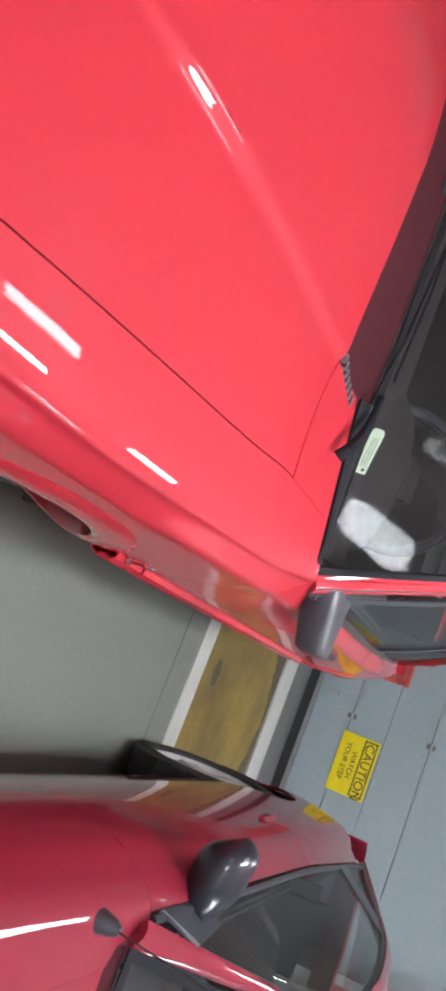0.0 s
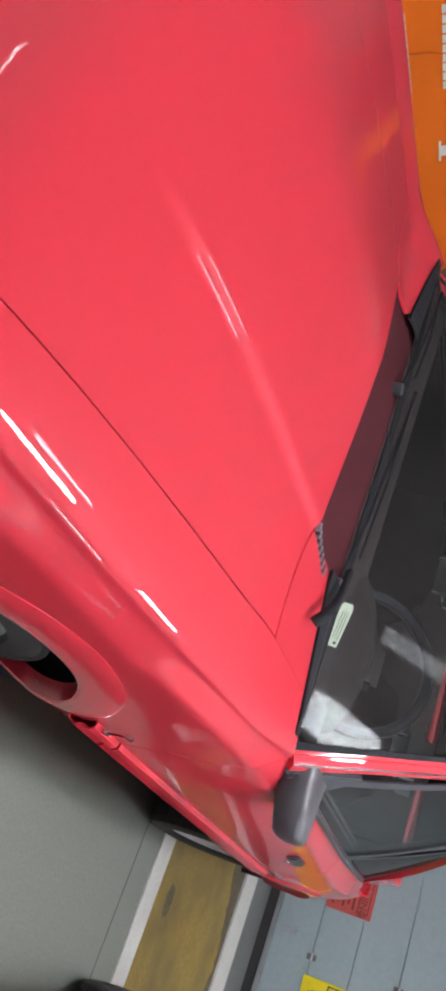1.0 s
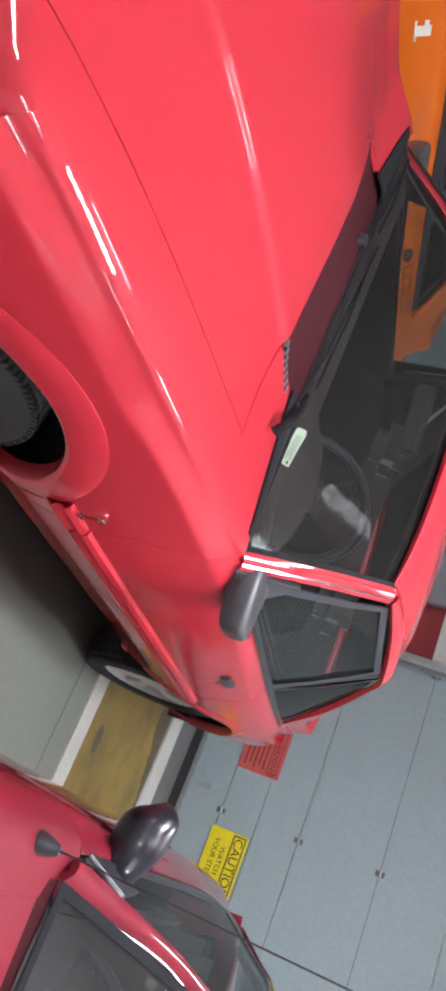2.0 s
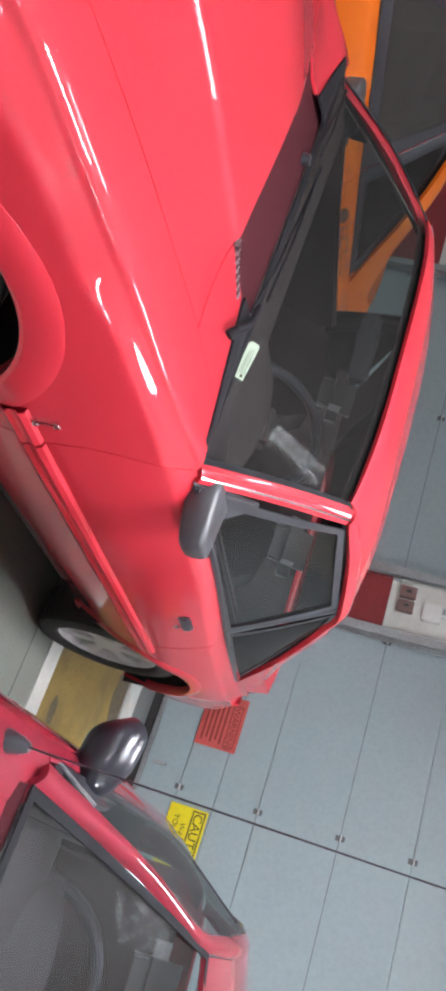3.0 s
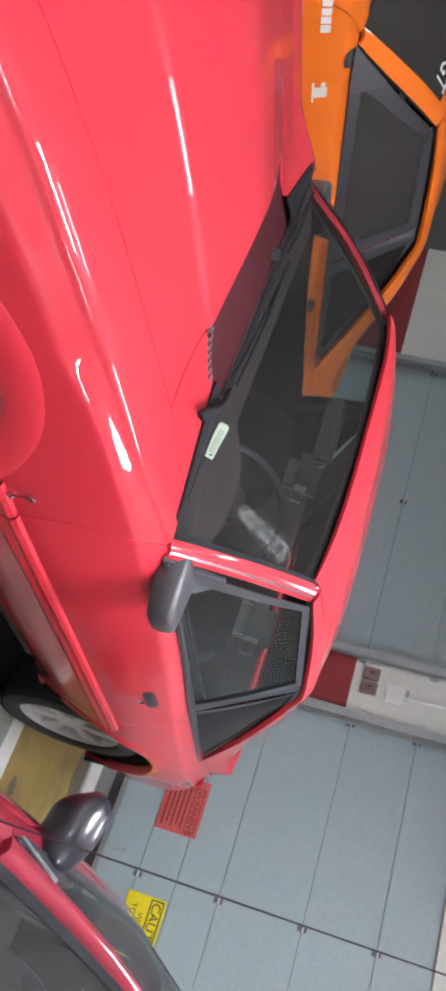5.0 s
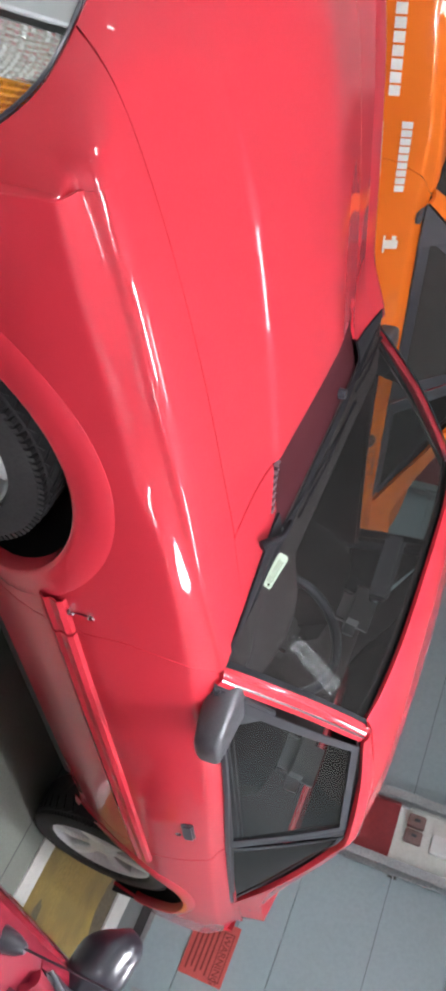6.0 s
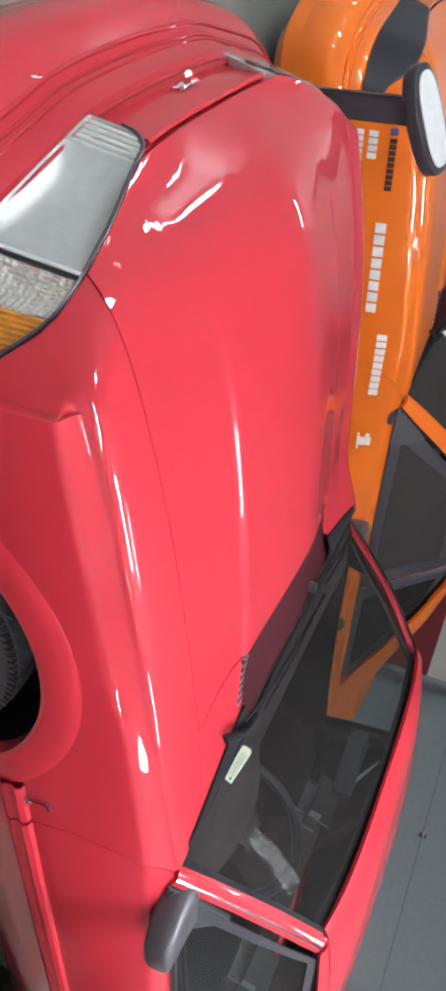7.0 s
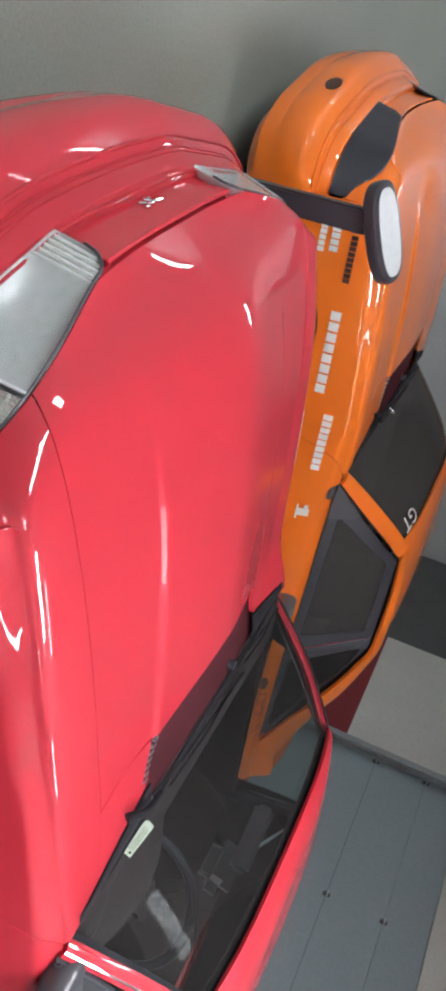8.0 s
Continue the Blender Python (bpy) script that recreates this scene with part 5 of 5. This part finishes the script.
def round_coupe(car, paint):
    W = lambda p: (RX - p[0], p[1], p[2])
    body = Body(ROUND, W, creases=())
    low = lambda y: 0.255
    rows = []
    for v in np.linspace(-2.0, 2.0, 31):
        s, side = abs(v), 1 if v >= 0 else -1
        yr = 0.34 + 0.06 * (s / 2) ** 2
        rows.append([body.at(-0.98 + (yr + 0.98) * k / 20 + (0.10 * (s / 2) ** 2) * (1 - k / 20), s, side) for k in range(21)])
    part("hood", sheet(rows, 0.01, core=W((0, -0.3, 0.3))), paint, car, "", 60)
    part("hood_underlay", sheet([[(lambda p: (p[0], p[1], p[2] - 0.03))(body.at(y, abs(v), 1 if v >= 0 else -1)) for y in np.linspace(-0.9, 0.45, 10)] for v in np.linspace(-2.5, 2.5, 31)]), paint, car)
    rows = [[W((x, y + 0.22 * (x / 0.7) ** 4, z)) for y, z in ((-1.0, 0.585), (-1.10, 0.53), (-1.16, 0.46), (-1.19, 0.36), (-1.16, 0.24), (-1.05, 0.18))] for x in np.linspace(-0.76, 0.76, 25)]
    part("front_bumper", sheet(rows, 0.01), paint, car, "", 60)
    for side in (1, -1):
        side_panel(body, "fender", car, paint, -0.93, 0.50, 2.004, side, low, -0.32, 0.345, 0.31)
        side_panel(body, "door", car, paint, 0.5004, 1.70, 3.0, side, low)
        side_panel(body, "quarter_panel", car, paint, 1.705, 3.0, 3.0, side, low, 2.18, 0.345, 0.31)
        P = lambda x, y, z: W((side * x, y, z))
        for yc in (-0.32, 2.18):
            part("wheel_well", sheet([[P(x, yc + 0.37 * math.cos(t), 0.31 + 0.37 * math.sin(t)) for x in (0.45, 0.62, 0.795)] for t in np.linspace(-0.2, math.pi + 0.2, 22)]), DARK, car)
            wheel(car, RX - side * 0.80, yc, 0.30, 0.30, -side, "wheel")
        part("sill", sheet([[P(x, y, z) for x, z in ((0.742, 0.258), (0.70, 0.215), (0.4, 0.2))] for y in np.linspace(0.05, 1.82, 8)], 0.01), paint, car)
        # glass of the door and of the quarter, under one curved rail
        rail = curve([(0.700, 0.50, 0.850), (0.615, 0.82, 1.00), (0.525, 1.15, 1.125), (0.545, 1.5, 1.168), (0.565, 1.9, 1.130), (0.585, 2.2, 1.055), (0.63, 2.5, 0.945), (0.655, 2.62, 0.91)], 40)
        belt = [tuple(v) for v in (pchip([0, 1], [(0.735, 0.52, 0.848), (0.665, 2.62, 0.91)])(k / 40) for k in range(41))]
        bm_rows = []
        for k in range(41):
            y = rail[k][1]
            f = body.lines[3](y)
            lo = (f[0] - 0.012, y, f[1] + 0.004)
            bm_rows.append([lerp(P(*lo), P(*rail[k]), j / 6) for j in range(7)])
        split = 25
        for nm, a, b in (("door_window", 1, split), ("quarter_window", split + 1, 40)):
            g = part(nm, sheet(bm_rows[a:b + 1], 0.004), GLASS, car, "clear side window")
            g.visible_shadow = False
        part("window_post", sheet([[(p[0] - side * 0.004, p[1], p[2]) for p in bm_rows[k]] for k in (split - 1, split, split + 1, split + 2)], 0.006), SATIN, car, "black window post")
        part("window_frame", rod([P(*p) for p in rail], 0.011, 8), SATIN, car, "black window surround")
        part("belt_trim", rod([(r[0][0], r[0][1], r[0][2] + 0.004) for r in bm_rows], 0.009, 6), SATIN, car, "black belt strip")
        # pillar and roof side
        inner = curve([(0.675, 0.44, 0.842), (0.59, 0.80, 1.005), (0.500, 1.12, 1.14), (0.50, 1.5, 1.20), (0.50, 1.9, 1.175), (0.52, 2.3, 1.07), (0.57, 2.7, 0.935)], 40)
        outer = curve([(0.722, 0.47, 0.846), (0.630, 0.80, 1.01), (0.540, 1.14, 1.135), (0.560, 1.5, 1.180), (0.578, 1.9, 1.143), (0.602, 2.2, 1.067), (0.672, 2.64, 0.915)], 40)
        part("roof_side", band([P(*p) for p in inner], [P(*p) for p in outer], 0.02, 5, 0.012), paint, car, "", 60)
        # mirror: a long rounded pod
        rows = []
        for k in range(13):
            t = math.sin(math.pi / 2 * k / 12)
            r = (0.62 + 0.43 * min(1.0, t / 0.35)) * (1 if t < 0.72 else math.sqrt(max(0.06, 1 - ((t - 0.72) / 0.29) ** 2)))
            c = lerp((0.705, 0.69, 0.868), (0.872, 0.715, 0.888), t)
            rows.append([P(c[0] + 0.01 * math.sin(a), c[1] + 0.060 * r * math.cos(a), c[2] + 0.058 * r * math.sin(a)) for a in np.linspace(0, 2 * math.pi, 20, endpoint=False)])
        m = part("door_mirror", capped(rows), PIANO, car, "glossy black rounded door mirror", 60)
        part("mirror_foot", sheet([[P(0.735, 0.52, 0.85), P(0.735, 0.74, 0.858)], [P(0.69, 0.60, 0.92), P(0.70, 0.74, 0.91)]], 0.012), SATIN, m)
        part("door_handle", moved(box(-0.01, 0.012, -0.07, 0.07, -0.015, 0.015, 0.008), Matrix.Translation(body.side_at(1.52, 0.74, 0.0, side))), paint, car)

    def ws(u, v):
        k = 1 - u * u
        p = lerp((0.675 * u, 0.44 - 0.10 * k, 0.842 + 0.03 * k), (0.50 * u, 1.12 - 0.06 * k, 1.14 + 0.055 * k), v)
        bow = 0.02 * 4 * v * (1 - v)
        return W((p[0], p[1] - bow * 0.6, p[2] + bow * 0.9))
    pane = part("windshield", sheet([[ws(u, v) for v in np.linspace(0, 1, 10)] for u in np.linspace(-1, 1, 21)], 0.005), BLUED, car, "hazy clear windshield")
    pane.visible_shadow = False
    lifted = lambda p: (p[0], p[1] - 0.003, p[2] + 0.005)
    loop = [(u, 0) for u in np.linspace(-1, 1, 25)] + [(1, v) for v in np.linspace(0, 1, 12)][1:] + [(u, 1) for u in np.linspace(1, -1, 25)][1:] + [(-1, v) for v in np.linspace(1, 0, 12)][1:]
    part("windshield_seal", sheet([[lifted(ws(u * k, 0.5 + (v - 0.5) * (1 - (1 - k) * 1.3))) for k in (0.972, 0.985, 1.004)] for u, v in loop], 0.003), SEAL, pane, "black windshield edge")
    part("sticker", joined(*[rod([lifted(ws(a, b)), lifted(ws(c, d))], 0.002, 5) for a, b, c, d in ((0.70, 0.80, 0.70, 0.86), (0.70, 0.86, 0.64, 0.86), (0.64, 0.86, 0.64, 0.80), (0.64, 0.80, 0.70, 0.80))]), DECAL, pane, "small white sticker")
    rows = []
    for u in np.linspace(-1, 1, 25):
        p, s = ws(u, 0.0), min(1.98, abs(u) * 2)
        q = body.at(0.345 + 0.06 * u * u, s, 1 if u >= 0 else -1)
        rows.append([tuple(np.array(lerp((p[0], q[1], q[2]), p, k / 4)) + (0, 0, -0.006)) for k in range(5)])
    part("cowl_panel", sheet(rows, 0.006), COWLING, car, "black plastic cowl")
    for x0, x1 in ((0.15, -0.45), (0.55, 0.02)):
        a, b = np.array(ws(x0, 0.0)), np.array(ws(x1, 0.10))
        arm = part("wiper", rod([a + (0, -0.03, 0.005), a * 0.6 + b * 0.4 + (0, -0.01, 0.018), b + (0, -0.005, 0.012)], 0.005, 6), SATIN, car, "black wiper arm")
        part("blade", rod([np.array(ws(x0 - 0.1, 0.03)) + (0, -0.004, 0.008), b + (0, -0.004, 0.008)], 0.004, 6), SATIN, arm)
    rows = []
    for y, xx, ze, cr in ((1.10, 0.495, 1.140, 0.055), (1.3, 0.498, 1.180, 0.055), (1.5, 0.50, 1.200, 0.055), (1.75, 0.50, 1.195, 0.055), (1.95, 0.503, 1.168, 0.052)):
        rows.append([W((xx * u, y - (0.06 * (1 - u * u) if y < 1.2 else 0), ze + cr * (1 - abs(u) ** 2.5))) for u in np.linspace(-1, 1, 17)])
    part("roof", sheet(rows, 0.012), paint, car, "", 60)
    rows = [[W((xx * u, y, ze + 0.05 * (1 - abs(u) ** 2.5))) for u in np.linspace(-1, 1, 13)] for y, xx, ze in ((1.96, 0.50, 1.165), (2.2, 0.512, 1.10), (2.45, 0.535, 1.02), (2.68, 0.565, 0.94))]
    g = part("rear_window", sheet(rows, 0.004), GLASS, car, "clear rear window")
    g.visible_shadow = False
    rows = [[W((xx * u, y, z + 0.02 * (1 - u * u))) for y, z, xx in ((2.68, 0.93, 0.60), (2.85, 0.915, 0.59), (3.05, 0.90, 0.58), (3.10, 0.86, 0.58), (3.14, 0.70, 0.62), (3.16, 0.5, 0.68), (3.12, 0.28, 0.66))] for u in np.linspace(-1, 1, 15)]
    part("tail", sheet(rows, 0.01), paint, car, "", 60)
    for side in (1, -1):
        part("rear_corner", sheet([[W((side * x, y, z)) for x, y in ((0.58, 3.09), (0.65, 3.06), (0.70, 2.985))] for z in (0.28, 0.45, 0.65, 0.80, 0.86)], 0.01), paint, car)
    interior(car, (0.62, 0.45, 2.5, 0.2), 0.85, (0.36, -0.36), -0.36, (0.48, 0.80))
    for o in [c for c in car.children if c.name.split(".")[0] in ("cabin_floor", "door_card", "bulkhead", "dashboard", "seat", "steering_wheel", "rear_seat", "console")]:
        o.location.x += RX
    # the aerial on the fender's rear corner
    b = part("aerial", rod([(1.387, 0.341, 0.80), (1.389, 0.331, 0.90), (1.397, 0.287, 1.30), (1.404, 0.250, 1.64)], 0.0021, 8, 0.6), SATIN, car, "thin black whip aerial")
    rows = [[(1.388 + 0.022 * r * math.cos(a), 0.340 + 0.028 * r * math.sin(a), 0.79 + z) for a in np.linspace(0, 2 * math.pi, 16, endpoint=False)] for z, r in ((0.0, 1.0), (0.02, 0.95), (0.045, 0.7), (0.06, 0.35))]
    part("aerial_foot", capped(rows), SATIN, b, "black aerial foot")


crimson_car = thing("crimson_coupe", "rounded dark red coupe with black mirrors, parked", "car")
round_coupe(crimson_car, CRIMSON)


# ---------------------------------------------------------------- lettering and marks on the orange car
def bars_on_side(name, y0, y1, z0, z1, n, mat, label, out=0.003):
    """A row of upright bars on the orange car's side, standing in for lettering."""
    step = (y1 - y0) / n
    for k in range(n):
        a, b = y0 + step * k + step * 0.10, y0 + step * (k + 0.9)
        part(name, sheet([[body3.side_at(y, z, out, 1) for z in (z0 + (z1 - z0) * j / 3 for j in range(4))] for y in (a, (a + b) / 2, b)], 0.002), mat, orange_car, label if k == 0 else "")


ZL = lambda z: z + 0.055      # heights before the car is lowered
bars_on_side("letter_bar", -0.197, 0.168, ZL(0.628), ZL(0.668), 8, DECAL, "white sponsor lettering")
bars_on_side("letter_bar", 0.252, 0.540, ZL(0.688), ZL(0.728), 9, DECAL, "white sponsor lettering")
bars_on_side("letter_bar", -0.515, -0.405, ZL(0.515), ZL(0.545), 5, DECAL, "small white sponsor lettering")
bars_on_side("letter_bar", -0.515, -0.415, ZL(0.565), ZL(0.598), 4, DECAL, "small white sponsor lettering")
bars_on_side("letter_bar", -0.495, -0.310, ZL(0.642), ZL(0.668), 9, DARKDECAL, "dark sponsor lettering")
bars_on_side("letter_bar", -0.530, -0.500, ZL(0.640), ZL(0.668), 1, BLUEDECAL, "small blue sponsor mark")
bars_on_side("letter_bar", 1.637, 1.767, ZL(0.632), ZL(0.668), 1, DARKDECAL, "dark sponsor mark")
bars_on_side("letter_bar", 2.02, 2.36, ZL(0.652), ZL(0.659), 14, DARKDECAL, "small dark lettering")
digit = joined(sheet([[body3.side_at(y, ZL(z), 0.003, 1) for z in (0.670, 0.680)] for y in (0.735, 0.78, 0.815)], 0.002),
               sheet([[body3.side_at(y, ZL(z), 0.003, 1) for z in (0.680, 0.705, 0.740)] for y in (0.755, 0.775, 0.795)], 0.002),
               sheet([[body3.side_at(y, ZL(z), 0.003, 1) for z in (0.710, 0.730)] for y in (0.735, 0.755)], 0.002))
part("race_number", digit, DECAL, orange_car, "white race number one")
# the word on the sill of the side window
w = letters("ELECTRONICS", 0.072)
xs = [v.co.x for v in w.verts]
k = 0.355 / (max(xs) - min(xs))
for v in w.verts:
    y, z = 2.025 + (v.co.x - min(xs)) * k, ZL(0.690) + v.co.y * 0.95
    q = body3.side_at(y, z, 0.003 + v.co.z, 1)
    v.co = q
m = Matrix.Identity(4)
part("lettering", w, DARKDECAL, orange_car, "dark lettering on the flank")
bm = bmesh.new()
ring = [body3.side_at(1.945 + 0.05 * math.cos(t), ZL(0.715 + 0.026 * math.sin(t)), 0.004, 1) for t in np.linspace(0, 2 * math.pi, 20, endpoint=False)]
bm.faces.new([bm.verts.new(q) for q in ring])
thicken(bm, 0.002)
part("oval_mark", bm, DARKDECAL, orange_car, "dark oval mark")
# white letters at the top corner of the windshield
w = letters("GT", 0.11)
a, b, c = Vector(ws3(0.62, 0.82)), Vector(ws3(0.86, 0.82)), Vector(ws3(0.62, 0.95))
e1, e2 = (b - a).normalized(), (c - a).normalized()
for i in range(3):
    m[i][0], m[i][1], m[i][2], m[i][3] = e1[i], e2[i], e1.cross(e2)[i], (a + Vector((0, -0.006, 0.008)))[i]
part("windshield_lettering", moved(w, m), DECAL, orange_car, "white letters on the windshield")
# dark oval badge on the nose
bm = bmesh.new()
bm.faces.new([bm.verts.new(nose3.at(0.48 + 0.055 * math.cos(t), 0.116, 0.40 + 0.035 * math.sin(t))) for t in np.linspace(0, 2 * math.pi, 22, endpoint=False)])
thicken(bm, 0.004)
part("nose_mark", bm, DARKDECAL, orange_car, "dark oval mark on the bumper")


# ---------------------------------------------------------------- the sign stand between the cars
def sign_stand():
    s = thing("sign_stand", "black post stand with a tilted oval white sign plate", "sign stand")
    x, y = -1.06, -0.61
    part("post", joined(box(x - 0.02, x + 0.02, y - 0.038, y + 0.038, 0.02, 0.82, 0.006)), SATIN, s)
    part("base", moved(lathe([(0.0, 0.10), (0.012, 0.098), (0.02, 0.09), (0.024, 0.001)], 32), Matrix.Translation((x, y, 0.0)) @ Matrix.Rotation(radians(-90), 4, "Y")), SATIN, s)
    # the head leans back on the post and rises along its length
    long = Vector((-0.05, 0.94, 0.33)).normalized()
    face = Vector((0.22, -0.05, 0.97))
    face = (face - long * face.dot(long)).normalized()
    wide = long.cross(face)
    m = Matrix(((wide[0], long[0], face[0], x), (wide[1], long[1], face[1], y + 0.02), (wide[2], long[2], face[2], 0.855), (0, 0, 0, 1)))

    def oval(a, b, z):
        return [m @ Vector((a * abs(math.cos(t)) ** 0.75 * (1 if math.cos(t) > 0 else -1), b * abs(math.sin(t)) ** 0.75 * (1 if math.sin(t) > 0 else -1), z)) for t in np.linspace(0, 2 * math.pi, 40, endpoint=False)]
    head = part("head", capped([oval(0.060, 0.135, -0.035), oval(0.076, 0.152, -0.022), oval(0.080, 0.156, 0.006), oval(0.077, 0.153, 0.015), oval(0.068, 0.144, 0.018)]), SATIN, s, "black oval sign head")
    part("sign_plate", capped([oval(0.056, 0.134, 0.017), oval(0.056, 0.134, 0.021)]), CARD, head, "blank pale plate")


sign_stand()
